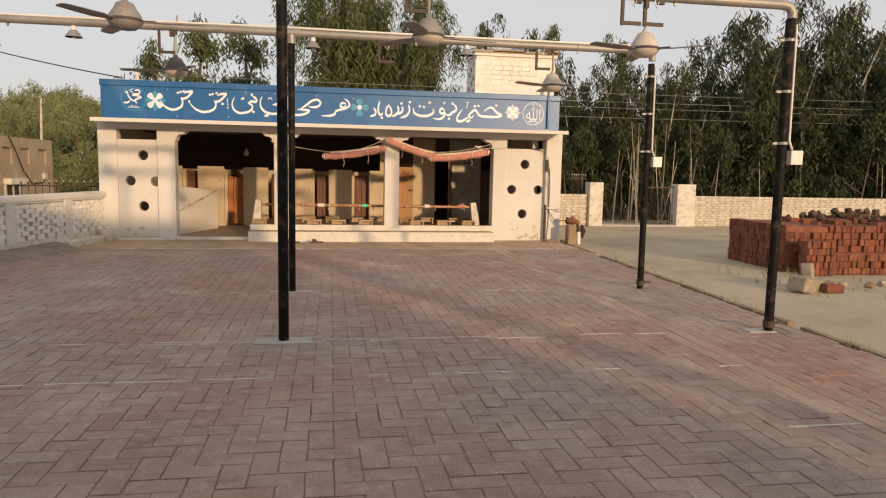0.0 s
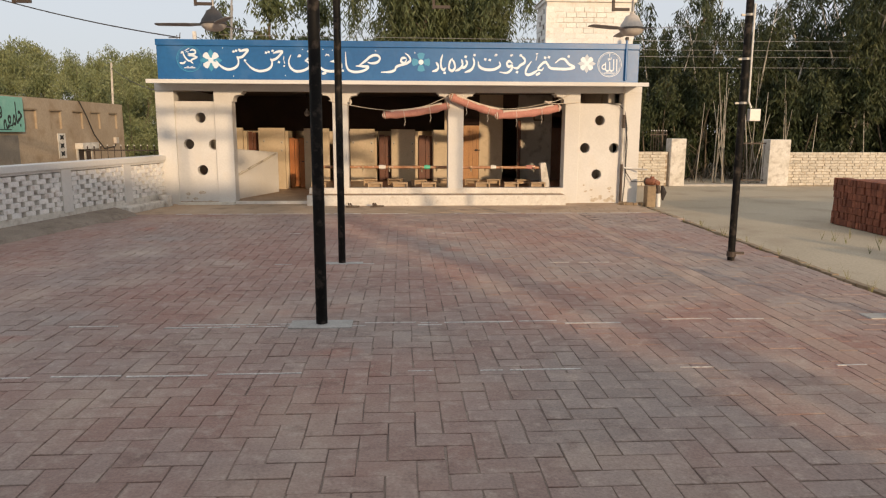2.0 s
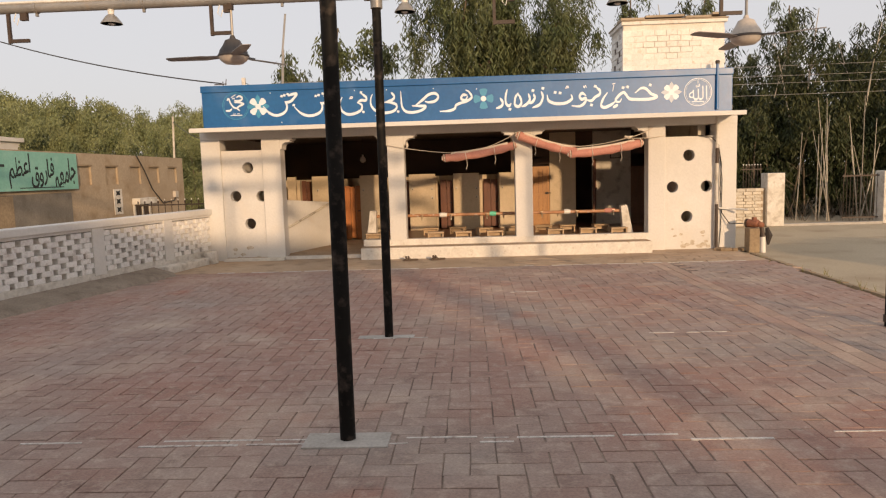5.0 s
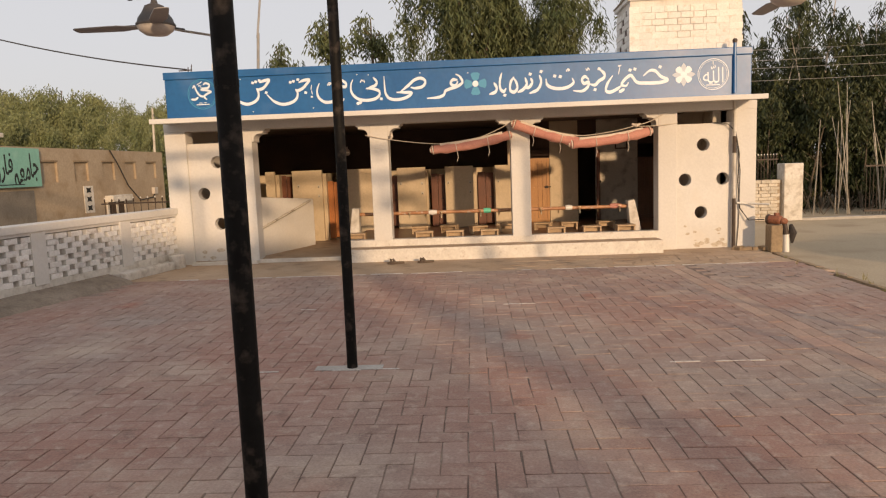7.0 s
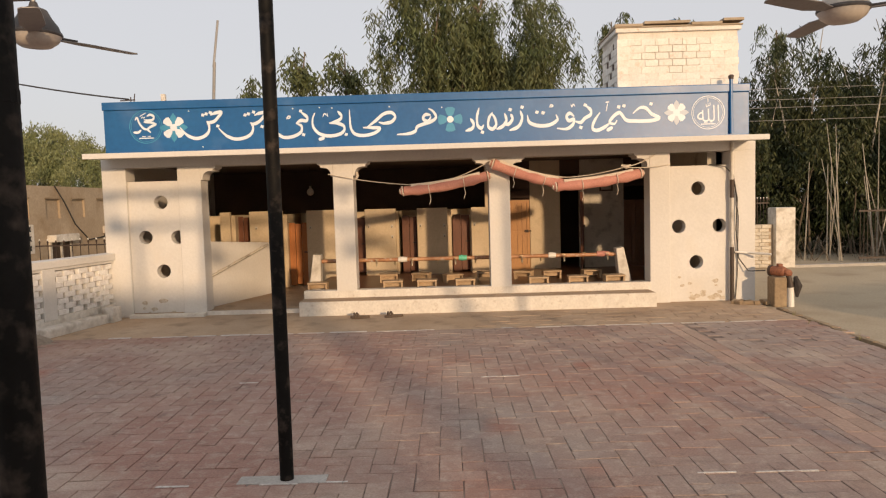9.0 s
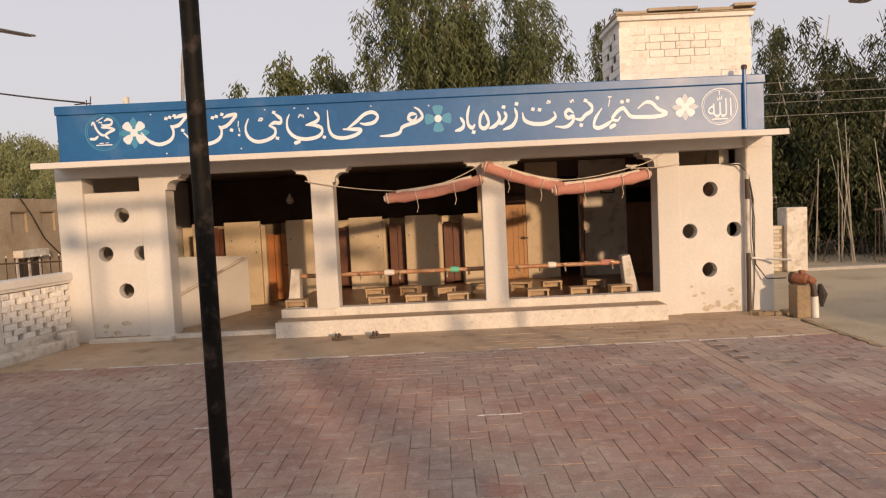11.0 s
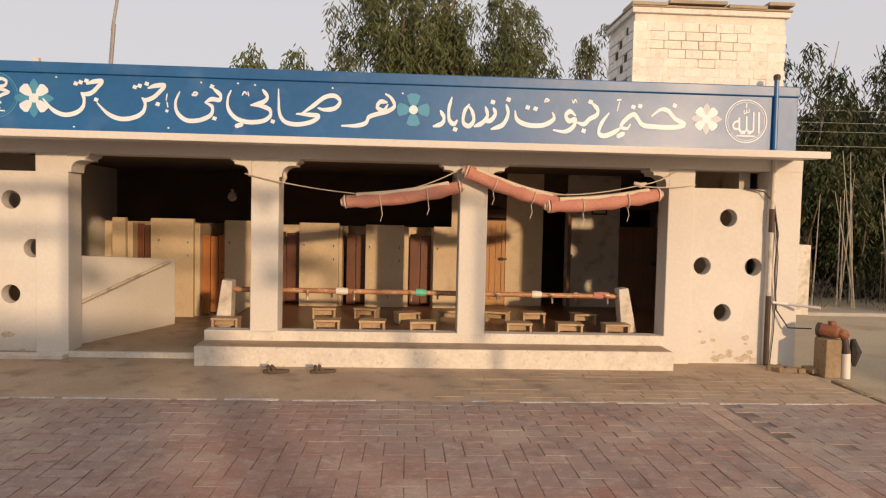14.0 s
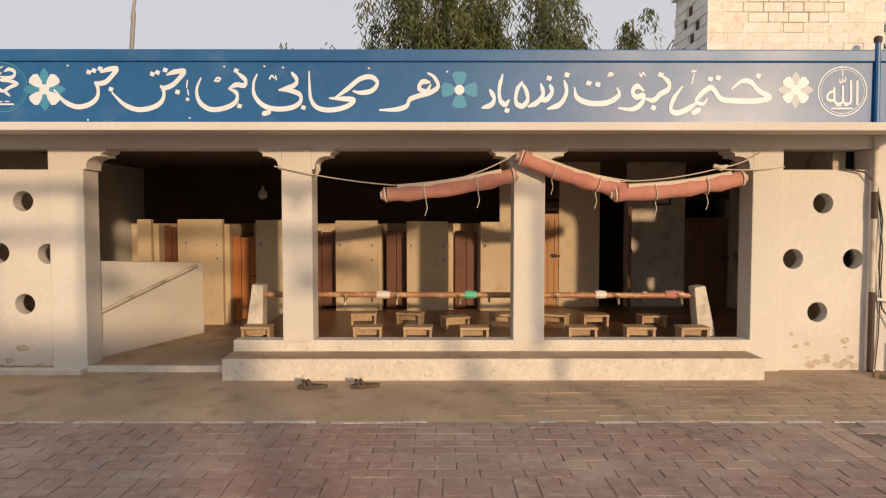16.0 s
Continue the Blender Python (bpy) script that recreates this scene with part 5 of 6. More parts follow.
for r in range(7):
    for k in range(80):
        x = 8.60 + k * 0.081
        if r == 6 and (x < 9.4 or 12.2 < x < 12.9):
            continue
        if r < 3:
            if x > 8.85:
                lay(x, -4.76, 0.03 + r * 0.116, 0)
        else:
            lay(x, -4.45, 0.03 + r * 0.116, 0)
    for k in range(23):
        lay(8.55, -4.40 + k * 0.081, 0.03 + r * 0.116, -90)
for r in range(5):
    for k in range(6):
        lay(8.72 + k * 0.081, -4.90, 0.03 + r * 0.116, 0)
for k in range(120):
    x, y = 9.45 + random.random() * 5.3, -4.3 + random.random() * 1.6
    m = pose(x, y, 0.77 + 0.05 * random.random(), random.uniform(-8, 8), random.choice((0, 90)) + random.uniform(-8, 8), random.choice((0, 0, 90)) + random.gauss(0, 14))
    rest.add(proto.v, proto.f, m)
heap = Shape()
for k in range(150):
    a, q = random.random() * 6.28, random.random() ** 0.5
    x, y = 11.0 + 1.3 * q * math.cos(a), -2.9 + 0.5 * q * math.sin(a)
    z = 0.74 + 0.16 * (1 - q)
    if k % 3:
        b = random.random() * 6.28
        heap.tube([(x, y, z), (x + 0.35 * math.cos(b), y + 0.2 * math.sin(b), z + random.uniform(-0.03, 0.14))], [0.016, 0.006], 5)
    else:
        heap.add(proto.v, proto.f, pose(x, y, z - 0.05, random.uniform(0, 90), random.uniform(-40, 40), random.uniform(0, 180)))
tagged(part("debris_heap", heap, mat("dry_debris", (0.07, 0.04, 0.024), (0.13, 0.078, 0.048), 0.95, 5, 40, 0.4, 0.4, island=0.3), stack, "heap of dry sticks and broken brick"), kind="stuff")
tagged(part("more_bricks", rest, mat("fired_red_bricks", (0.15, 0.047, 0.025), (0.25, 0.092, 0.05), 0.9, 6, 50, 0.4, 0.5, stain=(0.16, 0.05, 0.03), amount=0.3, island=0.25), stack), kind="stuff")
RUBBLE = mat("broken_concrete", (0.27, 0.225, 0.165), (0.36, 0.31, 0.235), 0.95, 6, 40, 0.5, 0.7, stain=(0.18, 0.14, 0.10), amount=0.4)
chunk = thing("concrete_chunks", "broken pale concrete lumps lying on the earth", "rubble")
part("lump", Shape().box(-0.26, 0.26, -0.14, 0.14, -0.03, 0.19, pose(6.85, -7.35, 0, 6, 8, 25)), RUBBLE, chunk, bevel=0.03)
part("lump", Shape().box(-0.10, 0.10, -0.08, 0.08, -0.03, 0.36, pose(7.15, -7.05, 0, -8, 6, 40)), RUBBLE, chunk, bevel=0.03)
part("lump", Shape().box(-0.16, 0.16, -0.07, 0.07, -0.03, 0.10, pose(7.25, -7.45, 0, 0, 4, 5)), REDBRICK, chunk, bevel=0.02)
for k in range(9):
    q = random.uniform(0.06, 0.10)
    s = Shape().lathe([(q * 0.9, -0.04), (q, 0.0), (q * 0.85, q * 0.5), (q * 0.35, q * 0.75)], 5 + k % 3, pose(7.6 + k * 0.32, -6.95 + 0.12 * math.sin(k * 2.1), 0, 0, 0, random.uniform(0, 90)))
    s.v = [(a + random.gauss(0, 0.014), b + random.gauss(0, 0.014), c + random.gauss(0, 0.008)) for a, b, c in s.v]
    part("stone", s, WALLCORE if k % 2 else MUDSHADE, chunk, bevel=0.012)

# ---- mud-plastered house on the left ----
mh = thing("mud_house", "long mud-plastered house with blind niches and a flat roof", "house", pose(-0.23, 0.22, 0) @ Matrix.Diagonal((1, 1, 1.045, 1)))
WX = -9.92
wall = Shape()
niches = [3.8, 5.22, 6.62, 7.9, 9.28]
ys = [-9.0] + [v for q in niches for v in (q - 0.33, q + 0.33)] + [10.15]
wall.box(WX - 0.3, WX, -9.0, 10.15, -0.035, 1.58)
wall.box(WX - 0.3, WX, -9.0, 10.15, 2.08, 2.40)
for i in range(0, len(ys) - 1, 2):
    wall.box(WX - 0.3, WX, ys[i], ys[i + 1], 1.58, 2.08)
part("wall", wall, MUD, mh)
part("rear", Shape().box(WX - 5, WX - 0.3, -9.0, 10.15, -0.035, 2.34), MUD, mh)
for q in niches:
    part("niche", Shape().box(WX - 0.29, WX - 0.06, q - 0.33, q + 0.33, 1.58, 2.08), MUD, mh)
    part("niche_lintel", Shape().box(WX - 0.05, WX + 0.015, q - 0.36, q + 0.36, 2.07, 2.11), MUDSHADE, mh)
part("plaster_panel", Shape().box(WX, WX + 0.03, -6.0, 3.05, 0.0, 1.42), SHUTTER, mh, "dark grey cement plaster")
part("bare_brick", Shape().box(WX, WX + 0.04, -0.55, 0.75, 0.0, 1.40), MUDSHADE, mh, "bare brown brickwork")
part("window", Shape().box(WX - 0.02, WX + 0.02, 6.35, 7.30, 0.35, 1.0), DARKIRON, mh)
part("window_hood", Shape().box(WX, WX + 0.25, 6.25, 7.40, 0.98, 1.16), OLDWHITE, mh, bevel=0.02)
for q in (6.30, 6.80, 7.28):
    part("window_post", Shape().box(WX, WX + 0.05, q, q + 0.08, 0.3, 0.98), OLDWHITE, mh)
tile = Shape().box(WX, WX + 0.02, 5.20, 5.66, 0.75, 1.45)
part("tile_panel", tile, OLDWHITE, mh)
for k in range(3):
    part("tile_star", Shape().prism([(5.43 + 0.17 * math.cos(i * math.pi / 4) * (1 if i % 2 else 0.5), 0.88 + k * 0.23 + 0.10 * math.sin(i * math.pi / 4) * (1 if i % 2 else 0.5)) for i in range(8)], 0, 0.004, Matrix(((0, -1, 0, WX + 0.024), (1, 0, 0, 0), (0, 0, 1, 0), (0, 0, 0, 1)))), INK, mh)
cable = Shape().tube([(WX + 0.03, 6.7, 2.40), (WX + 0.04, 7.1, 2.0), (WX + 0.04, 7.6, 1.4), (WX + 0.04, 8.3, 0.95), (WX + 0.04, 9.2, 1.0), (WX + 0.05, 9.3, 1.15)], 0.018, 6)
part("cable", cable, CABLE, mh, smooth=True)
part("meter", Shape().box(WX, WX + 0.1, 9.2, 9.42, 1.1, 1.3), FANCREAM, mh)
sign = thing("school_sign", "long green painted name board with black lettering", "sign", pose(-0.23, 0.26, 0.15))
part("board", Shape().box(WX + 0.06, WX + 0.10, -2.6, 3.25, 1.42, 2.32), SIGNGREEN, sign, bevel=0.005)
turned = Matrix(((0, -1, 0, WX + 0.10), (1, 0, 0, 0), (0, 0, 1, 0), (0, 0, 0, 1)))
for text, a, b, c, d in (("\ufba7\ufecc\ufee3\ufe8e\ufe9f", 2.26, 3.16, 1.47, 2.20), ("\ufed5\ufeed\ufead\ufe8e\ufed3", 1.34, 2.24, 1.47, 2.20), ("\ufee2\ufec8\ufecb\ufe8d", 0.56, 1.32, 1.48, 2.28)):
    lettering(text, a, b, c, d, -0.001, "word", INK, sign, turned, thin=0.012)
for k in range(6):
    part("small_writing", Shape().box(WX + 0.101, WX + 0.104, -2.3 + k * 0.47, -2.02 + k * 0.47 + 0.1 * (k % 2), 1.66 + 0.3 * (k % 2), 1.72 + 0.3 * (k % 2)), INK, sign)
part("rule", Shape().box(WX + 0.101, WX + 0.104, 0.9, 2.6, 1.475, 1.495), INK, sign)
far_house = thing("white_house", "pale flat-roofed house beyond the lane", "house")
part("wall", Shape().box(-32, -21.6, 8, 18.8, -0.035, 3.8), WHITE, far_house)
part("roof_edge", Shape().box(-32.2, -21.45, 7.8, 18.95, 3.8, 4.0), WHITE, far_house, bevel=0.02)
lane_pole = thing("utility_pole", "thin leaning pole behind the mud house", "pole")
part("shaft", Shape().tube([(-11.0, 11.5, -0.03), (-10.9, 11.6, 4.1)], [0.06, 0.035], 8), BARK, lane_pole)
part("wire", Shape().tube(sag((-10.9, 11.6, 3.9), (-5.4, 3.0, 2.6), 0.3, 16), 0.012, 5), CABLE, lane_pole)

# ---- trees ----


def leaves(rng, centres, radii, strands, per, length, width, droop):
    """Hanging strings of narrow leaves round each centre: vertices and faces."""
    c = np.repeat(centres, strands, 0)
    r = np.repeat(radii, strands)
    d = rng.normal(size=c.shape)
    d /= np.linalg.norm(d, axis=1)[:, None]
    start = c + d * (r * rng.random(len(c)) ** 0.5)[:, None]
    out = d * np.array([1, 1, 0.3])
    n_ = len(start)
    k = np.tile(np.linspace(0, 1, per), n_)
    run = np.repeat(rng.uniform(0.4, 1.0, n_) * droop, per)
    base = np.repeat(start, per, 0) + np.repeat(out, per, 0) * (0.35 * k * run)[:, None]
    base[:, 2] -= k * run * (0.5 + 0.5 * k)
    base += rng.normal(size=base.shape) * width * 1.6
    a = rng.random(len(base)) * 2 * np.pi
    tip = np.stack([np.cos(a) * 0.45, np.sin(a) * 0.45, -rng.uniform(0.3, 1.0, len(base))], 1)
    tip /= np.linalg.norm(tip, axis=1)[:, None]
    side = np.cross(tip, rng.normal(size=tip.shape))
    side /= np.linalg.norm(side, axis=1)[:, None]
    ln = (length * rng.uniform(0.6, 1.3, len(base)))[:, None]
    wd = width * 0.5
    v = np.stack([base, base + tip * ln * 0.4 + side * wd, base + tip * ln, base + tip * ln * 0.4 - side * wd], 1).reshape(-1, 3)
    f = np.arange(len(v)).reshape(-1, 4)
    return v, f


def tree(seed, height, spread, crown_from, clumps, strands, per, length, width, droop, leaf, bark, trunks, label, name="tree"):
    rng = np.random.default_rng(seed)
    t = thing(name, label, "tree")
    tr_ = Shape()
    centres, radii = [], []
    for k in range(trunks):
        lean = rng.normal(size=2) * (0.05 if trunks == 1 else 0.13) * height
        foot = rng.normal(size=2) * (0.0 if trunks == 1 else 0.35)
        h = height * rng.uniform(0.8, 0.95)
        r0 = 0.018 * height / (1 if trunks == 1 else 1.9)
        path = [(foot[0] + lean[0] * q ** 1.4 + 0.06 * math.sin(q * 7 + k), foot[1] + lean[1] * q ** 1.4, -0.05 + h * q) for q in np.linspace(0, 1, 8)]
        tr_.tube(path, [r0 * (1 - 0.85 * q) for q in np.linspace(0, 1, 8)], 8)
        for j in range(int(9 / trunks) + 3):
            q = rng.uniform(crown_from, 0.95)
            i = min(6, int(q * 7))
            p = Vector(path[i]).lerp(Vector(path[i + 1]), q * 7 - i)
            a = rng.random() * 6.28
            reach = spread * (1.15 - q) * rng.uniform(0.5, 1.0)
            e = p + Vector((math.cos(a) * reach, math.sin(a) * reach, rng.uniform(0.1, 0.5) * reach + 0.2))
            mid = p.lerp(e, 0.5) + Vector((0, 0, 0.15 * reach))
            tr_.tube([p, mid, e], [r0 * 0.35, r0 * 0.22, r0 * 0.07], 6)
            for w in (0.55, 0.8, 1.0):
                centres.append(p.lerp(e, w) + Vector(rng.normal(size=3) * 0.2))
                radii.append(rng.uniform(0.35, 0.75) * spread * 0.28)
    while len(centres) < clumps:
        q = crown_from + (1 - crown_from) * rng.random()
        rad = spread * math.sqrt(max(0.03, 1 - ((q - 0.62) / 0.46) ** 2)) * rng.random() ** 0.5
        a = rng.random() * 6.28
        centres.append(Vector((math.cos(a) * rad, math.sin(a) * rad, height * q)))
        radii.append(rng.uniform(0.3, 0.7) * spread * 0.26)
    part("trunk", tr_, bark, t, smooth=True)
    v, f = leaves(rng, np.array([c[:] for c in centres]), np.array(radii), strands, per, length, width, droop)
    me = bpy.data.meshes.new("crown")
    me.vertices.add(len(v))
    me.vertices.foreach_set("co", v.astype(np.float32).ravel())
    me.loops.add(len(f) * 4)
    me.loops.foreach_set("vertex_index", f.astype(np.int32).ravel())
    me.polygons.add(len(f))
    me.polygons.foreach_set("loop_start", np.arange(0, len(f) * 4, 4, dtype=np.int32))
    me.update(calc_edges=True)
    me.materials.append(leaf)
    part("crown", me, leaf, t)
    return t


def grove(first_tree, places, base_h):
    """Sets the first tree at the first place and copies of it at the others: x, y, height, turn."""
    for k, (x, y, h, turn) in enumerate(places):
        m = pose(x, y, -0.035, 0, 0, turn) @ Matrix.Scale(h / base_h, 4)
        if k == 0:
            first_tree.matrix_basis = m
        else:
            copy_thing(first_tree, pose(x, y, -0.035, 0, 0, turn)).scale = (h / base_h,) * 3


weep = tree(3, 12.5, 2.0, 0.28, 68, 12, 13, 0.36, 0.062, 2.0, LEAF, DARKBARK, 1, "tall weeping eucalyptus with hanging grey-green leaves")
grove(weep, [(-1.1, 21, 12.4, 0), (0.1, 20.0, 13.8, 70), (1.4, 21.5, 12.6, 140), (4.0, 20, 11.4, 210), (5.0, 21.5, 11.6, 300), (2.6, 25, 11.6, 20)], 12.5)
slim = tree(31, 11.0, 0.95, 0.30, 40, 11, 11, 0.32, 0.055, 1.5, LEAF, DARKBARK, 1, "slim weeping eucalyptus with a pointed crown")
grove(slim, [(8.5, 21.5, 11.2, 0), (12.6, 23.5, 11.4, 100), (16.0, 22, 10.6, 210)], 11.0)
tall = tree(8, 8.5, 1.55, 0.16, 52, 12, 12, 0.30, 0.055, 1.5, LEAFDARK, BARK, 2, "slender eucalyptus with pale trunks and hanging leaves")
spots = []
rng0 = random.Random(5)
for k in range(14):
    x = 7.6 + k * 1.7 + rng0.uniform(-0.4, 0.4)
    spots.append((x, 9.6 + rng0.uniform(-0.8, 1.0), (6.1 if x < 15 else 7.6 if x < 19 else 9.0) + rng0.uniform(-0.6, 0.9), rng0.uniform(0, 360)))
for k in range(10):
    x = 8.6 + k * 2.3 + rng0.uniform(-0.5, 0.5)
    spots.append((x, 13.5 + rng0.uniform(-0.8, 1.2), (7.0 if x < 16 else 8.8) + rng0.uniform(-0.7, 1.0), rng0.uniform(0, 360)))
grove(tall, spots, 8.5)
bush = tree(12, 5.5, 2.4, 0.04, 105, 26, 11, 0.15, 0.048, 0.8, LEAFHAZED, DARKBARK, 3, "dense bushy roadside tree, yellow-green leaves paled for haze")
spots = [(-8.4, 17.5, 5.2, 0), (-10.6, 22, 5.2, 40), (-13.2, 21, 5.3, 80), (-16.2, 23, 5.8, 150), (-19.5, 24, 5.6, 220), (-23.0, 24, 6.6, 300), (-26.5, 26, 7.2, 20), (-7.4, 22.5, 5.6, 200), (-6.8, 13.5, 4.0, 100), (-30, 28, 8, 60), (-12.0, 27, 6.4, 10), (-17.5, 29, 6.8, 100), (-14.6, 19, 4.6, 30), (-11.8, 16.5, 4.4, 170), (-21, 21, 5.2, 250), (-9.4, 26, 6.0, 310), (-24.5, 30, 7.4, 60)]
grove(bush, spots, 5.5)
small = tree(17, 8.5, 1.8, 0.35, 36, 16, 8, 0.26, 0.075, 0.9, LEAF, DARKBARK, 1, "far slender tree with a loose rounded crown")
grove(small, [(-9.7, 35, 14.6, 0), (-5.9, 34, 14.2, 90), (-12.2, 36, 12.6, 160), (-28, 34, 9.5, 30)], 8.5)
dense = tree(23, 6.0, 1.9, 0.05, 70, 18, 8, 0.26, 0.07, 0.9, LEAFDARK, DARKBARK, 4, "dark thicket tree leafy down to the ground")
grove(dense, [(7.6, 12.6, 5.6, 0), (6.6, 9.6, 4.6, 60), (13.0, 17.5, 6.2, 120), (17.5, 17, 7, 200), (22, 16, 8, 300), (26.5, 14, 8.5, 30), (31, 13, 9, 80), (9.6, 18.5, 6, 250), (20.5, 9.0, 5.0, 10), (24.5, 8.4, 6.0, 140), (28, 9.0, 7.5, 180), (34, 10, 9, 240), (5.0, 15, 5.4, 20), (36, 4, 9, 0), (11.5, 12.4, 4.6, 90), (15.5, 12.0, 5.0, 140), (8.9, 8.6, 3.6, 15), (10.4, 8.9, 4.2, 75), (12.0, 8.7, 3.8, 135), (13.8, 8.5, 4.1, 200), (15.8, 8.6, 4.4, 260), (18.0, 8.4, 4.8, 320), (20.2, 7.6, 5.0, 45), (22.5, 7.4, 6.0, 100)], 6.0)
stems = thing("bamboo_canes", "thin bare pale stems leaning behind the gate", "stems", kind="stuff")
canes = Shape()
rng1 = random.Random(11)
for k in range(26):
    x, y = 8.9 + rng1.random() * 15, 6.2 + rng1.random() * 1.2
    if k % 3 == 0:
        x, y = 9.2 + rng1.random() * 2.6, 5.8 + rng1.random() * 0.9
    lx, h = rng1.gauss(0, 0.27), rng1.uniform(1.8, 3.6)
    canes.tube([(x, y, -0.03), (x + lx * 0.4, y + 0.1, h * 0.4), (x + lx, y + 0.3, h)], [0.02, 0.016, 0.008], 6)
part("canes", canes, mat("dry_cane", (0.30, 0.26, 0.20), (0.46, 0.41, 0.33), 0.9, 6, 40, 0.4, 0.3, island=0.3), stems, smooth=True)
brush = Shape()
for k in range(260):
    x, y = 9.0 + rng1.random() * 12, 6.4 + rng1.random() * 2.5
    a = rng1.random() * 6.28
    brush.tube([(x, y, -0.03), (x + 0.35 * math.cos(a), y + 0.2 * math.sin(a), rng1.uniform(0.3, 0.9))], [0.010, 0.004], 4)
tagged(part("brushwood", brush, DARKBARK, None), "dry brushwood and twigs behind the gate", "brushwood", "", "stuff")

tufts = Shape()
for k in range(80):
    if k < 22:
        y = rng1.uniform(-11, -1.5)
        x = right_edge(y) + rng1.gauss(0.15, 0.12)
    else:
        x, y = rng1.uniform(6.4, 10), rng1.uniform(-8.2, -5.2)
    for j in range(5):
        a = rng1.random() * 6.28
        q = rng1.uniform(0.04, 0.13) if k % 6 else rng1.uniform(0.1, 0.22)
        tufts.add([(x - 0.004, y, -0.035), (x + 0.004, y, -0.035), (x + 0.5 * q * math.cos(a), y + 0.5 * q * math.sin(a), q)], [(0, 1, 2)])
tagged(part("grass_tufts", tufts, GRASS, None), "sparse dry grass tufts along the paving edge", "grass", "", "stuff")

# ---- paving bricks, nearest as pieces ----
BL, BW_ = 0.31, 0.155
alike = {}


def piece(w, d):
    if (w, d) not in alike:
        alike[(w, d)] = block(w - 0.0055, d - 0.0045, 0.022, 0.003).mesh("brick", PAVER)
    return alike[(w, d)]


rest = Shape()
protos = {q: block(q[0] - 0.0055, q[1] - 0.0045, 0.022, 0.003) for q in ((BL, BW_), (BW_, BL), (BW_, BW_))}
rngp = random.Random(2)
B0, B1 = 3.24, 3.55          # the border course that runs along the yard


def lay_brick(x, y, w, d, cut, dusty=None):
    """One paving brick; cut: the share of its width that is left. Returns True when it becomes a piece of its own."""
    m = pose(x, y, -0.021 + min(0.003, max(-0.0015, rngp.gauss(0, 0.0012))), rngp.uniform(-0.5, 0.5), rngp.uniform(-0.5, 0.5), rngp.gauss(0, 0.9))
    if dusty is None and cut == 1 and -1.6 < x < 2.4 and -7.2 < y < -3.2 and lay_brick.made < 300:
        part("brick", piece(w, d), PAVER, pavement, m=m)
        lay_brick.made += 1
        return
    (rest if dusty is None else dusty).add(protos[(w, d)].v, protos[(w, d)].f, m @ Matrix.Diagonal((cut * rngp.choice((1, 1, 1, 0.985, 0.965)), rngp.choice((1, 1, 1, 0.97)), 1, 1)))


lay_brick.made = 0
BOND = -1.93 - 8 * BW_          # rows of stretchers lie before this line, herringbone behind it
for j in range(-1, 100):
    for i in range(-24, 70):
        kind = (i - j) % 4
        if kind not in (0, 3):
            continue
        w, d = (BL, BW_) if kind == 0 else (BW_, BL)
        x0, y0 = -4.88 + i * BW_, BOND - 99 * BW_ + j * BW_
        if y0 + d > BOND + 0.001 or y0 < -18.5:
            continue
        a, b = (left_edge(y0), B0) if x0 + w / 2 < (B0 + B1) / 2 else (B1, right_edge(y0) + rngp.uniform(-0.02, 0.05))
        lo, hi = max(x0, a), min(x0 + w, b)
        if hi - lo > 0.03:
            lay_brick((lo + hi) / 2, y0 + d / 2, w, d, 1 if hi - lo > w * 0.97 else (hi - lo) / w)
for i in range(-24, 70):
    if (i - 98) % 4 == 3 and left_edge(BOND) < -4.88 + i * BW_ < B0 - BW_:
        lay_brick(-4.88 + (i + 0.5) * BW_, BOND - BW_ / 2, BW_, BW_, 1)
for row in range(8):
    x = left_edge(-2.4) + (BL / 2 if row % 2 else 0.0)
    while x < right_edge(-2) - 0.1:
        if x + BL < B0 + 0.02 or x > B1 - 0.02:
            lay_brick(x + BL / 2, -1.93 - (row + 0.5) * BW_, BL, BW_, 1)
        elif x < B0 - 0.05:
            lay_brick((x + B0) / 2, -1.93 - (row + 0.5) * BW_, BL, BW_, (B0 - x) / BL)
        x += BL
border = Shape()
y = -1.93
while y > -18.4:
    for x in (B0 + 0.078, B0 + 0.233):
        lay_brick(x, y - BL / 2 + (0.08 if x > 2.9 else 0), BW_, BL, 1, border)
    y -= BL
edging = Shape()
y = -0.9
upright = block(0.085, 0.222, 0.045, 0.006)
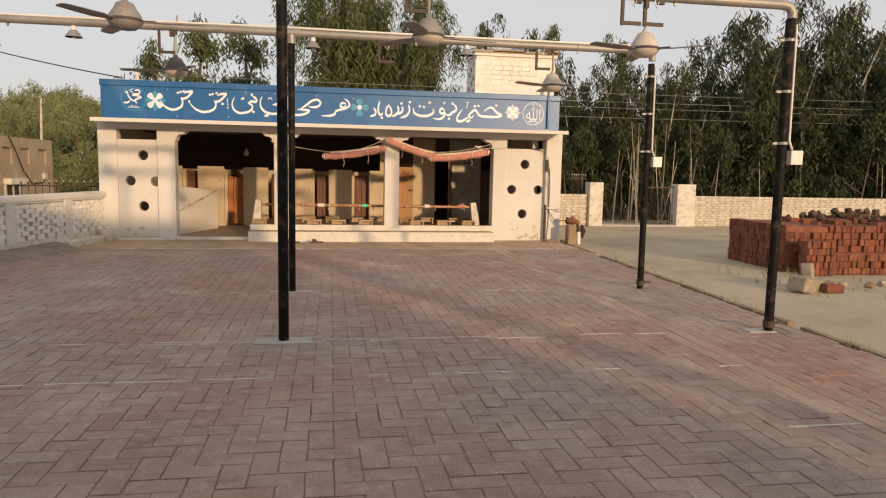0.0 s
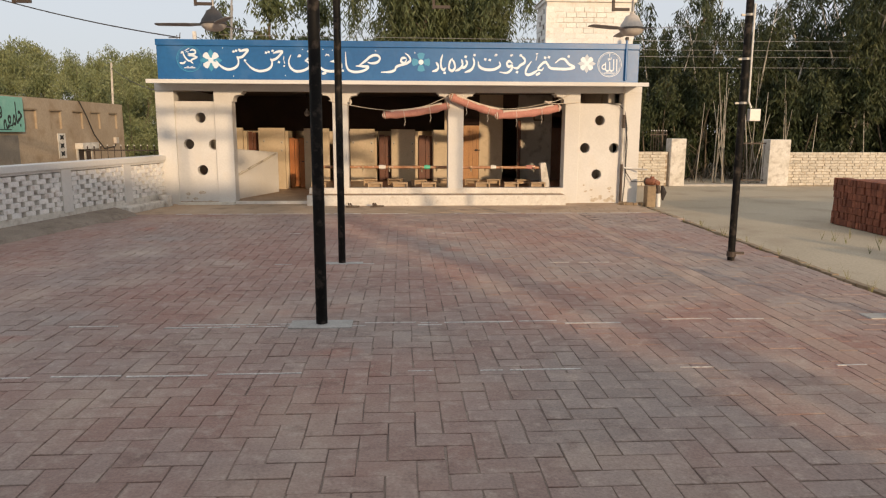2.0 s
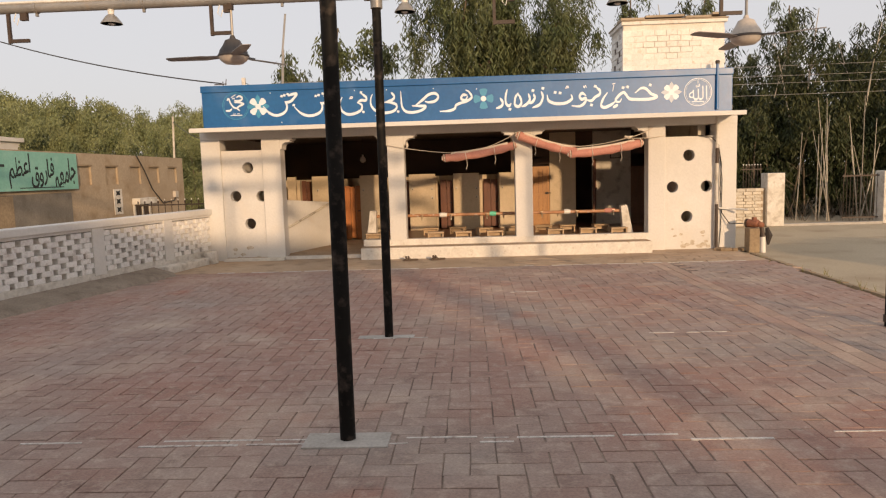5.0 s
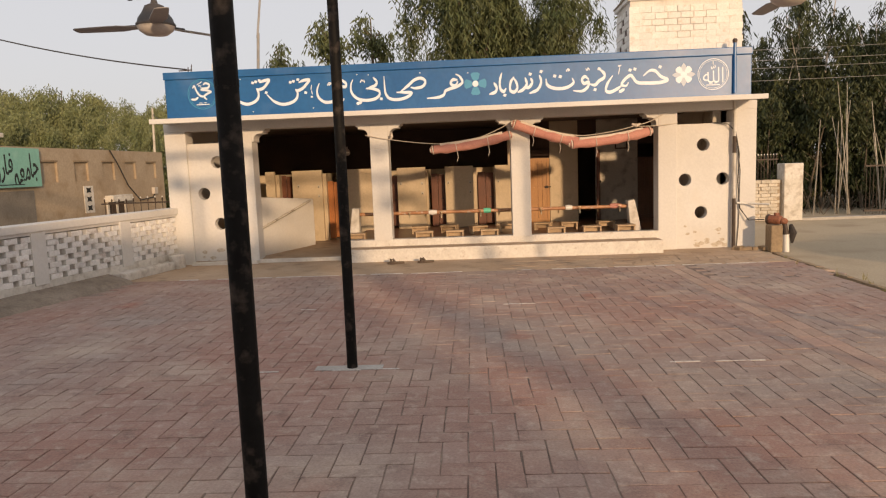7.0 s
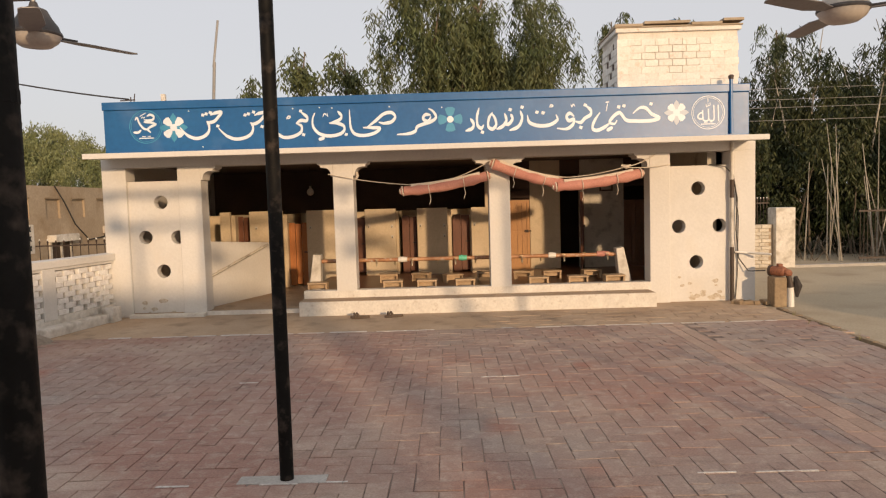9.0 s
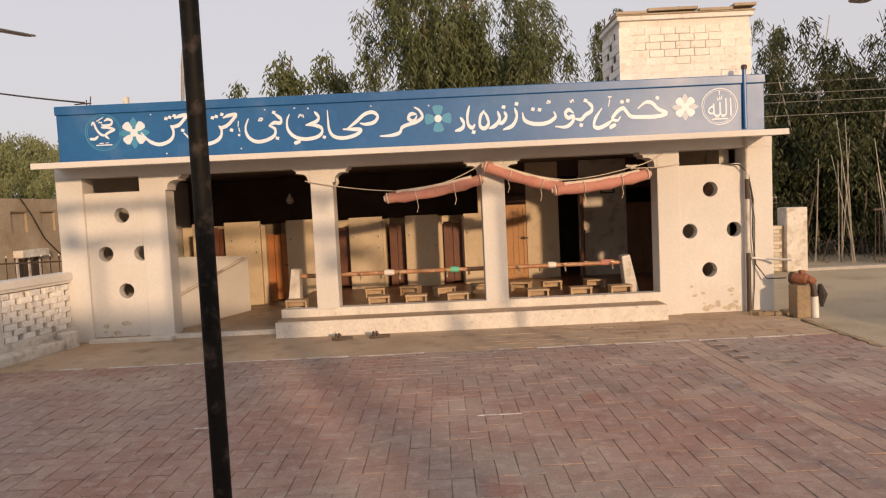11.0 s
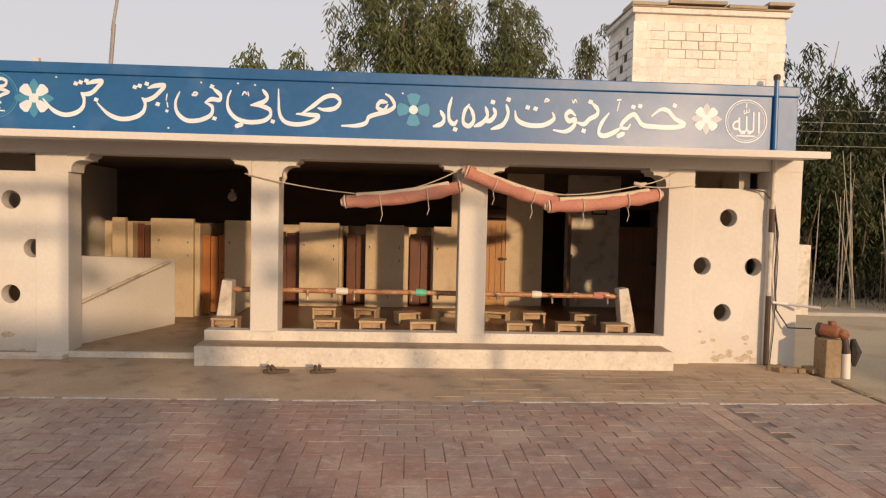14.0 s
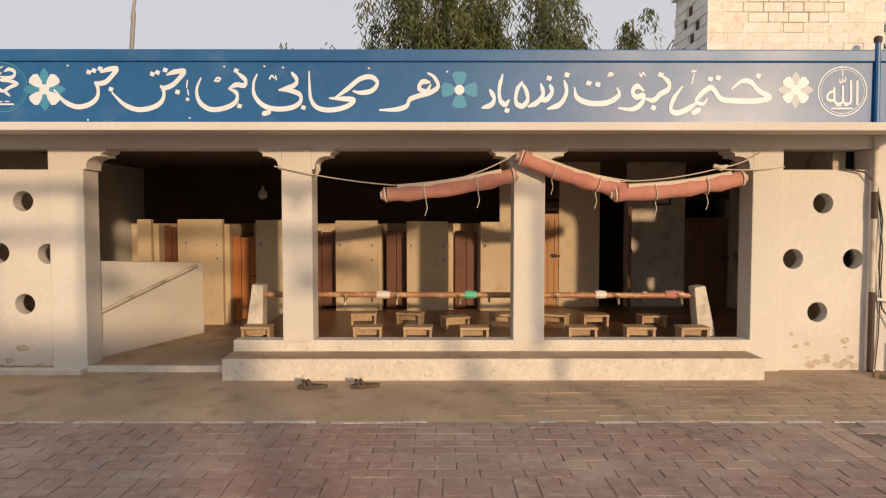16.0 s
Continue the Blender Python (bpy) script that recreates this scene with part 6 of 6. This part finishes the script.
while y > -18.4:
    edging.add(upright.v, upright.f, pose(right_edge(y) + 0.115 + rngp.gauss(0, 0.008), y - 0.115, -0.036 + rngp.uniform(-0.006, 0.006), 0, rngp.uniform(-5, 5), rngp.gauss(0, 2.5)))
    y -= 0.24 if rngp.random() > 0.12 else 0.47
tagged(part("edging_bricks", edging, MUDSHADE, pavement, "brown brick-on-edge border of the paving"), kind="stuff")
tagged(part("more_bricks", rest, PAVERS, pavement), kind="stuff")
DUSTYBRICK = mat("dusty_border_bricks", (0.36, 0.228, 0.174), (0.43, 0.318, 0.245), 0.85, 0.8, 35, 0.4, 0.6, stain=(0.34, 0.22, 0.175), amount=0.5, island=0.10)
tagged(part("border_bricks", border, DUSTYBRICK, pavement, "dusty border course along the paving"), kind="stuff")
near = Shape()
y, row = -0.50, 0
while y > -1.86:
    x = 0.9 + (BL * 0.5 if row % 2 else 0) + rngp.uniform(-0.2, 0.5) * (y + 2.0)
    while x < 5.15:
        if rngp.random() < 0.25 + 0.16 * x:
            lay_brick(x, y - BW_ / 2, BL, BW_, 1, near)
        x += BL
    y -= BW_
near.v = [(px, py, pz - 0.0005) for px, py, pz in near.v]
tagged(part("buried_bricks", near, mat("earth_covered_bricks", (0.38, 0.265, 0.175), (0.46, 0.34, 0.235), 0.95, 1.1, 45, 0.35, 0.5, stain=(0.28, 0.19, 0.13), amount=0.3, island=0.07), pavement, "earth-covered bricks before the step"), kind="stuff")
lines = Shape()
for yy, x0, x1, chance in ((-1.93, -5.1, 5.2, 0.85), (-9.90, -5.4, 3.4, 0.66), (-9.98, -2.4, 3.0, 0.3), (-11.15, -5.8, 3.3, 0.66), (-7.18, -1.6, 3.2, 0.5), (-12.6, -4, 3, 0.25), (-4.6, -3.5, 3, 0.12)):
    x = x0
    while x < x1:
        ln = rngp.uniform(0.15, 0.65)
        if rngp.random() < chance and x > -4.7:
            wob = rngp.uniform(-0.012, 0.012)
            hw = rngp.uniform(0.005, 0.012) if yy < -2 else rngp.uniform(0.015, 0.035)
            lines.box(x, x + ln, yy + wob - hw, yy + wob + hw, -0.004, 0.0045)
        x += ln + rngp.uniform(0.0, 0.15)
tagged(part("prayer_lines", lines, PAINTLINE, None), "broken white prayer-row lines on the paving", "line marking", "", "structure")
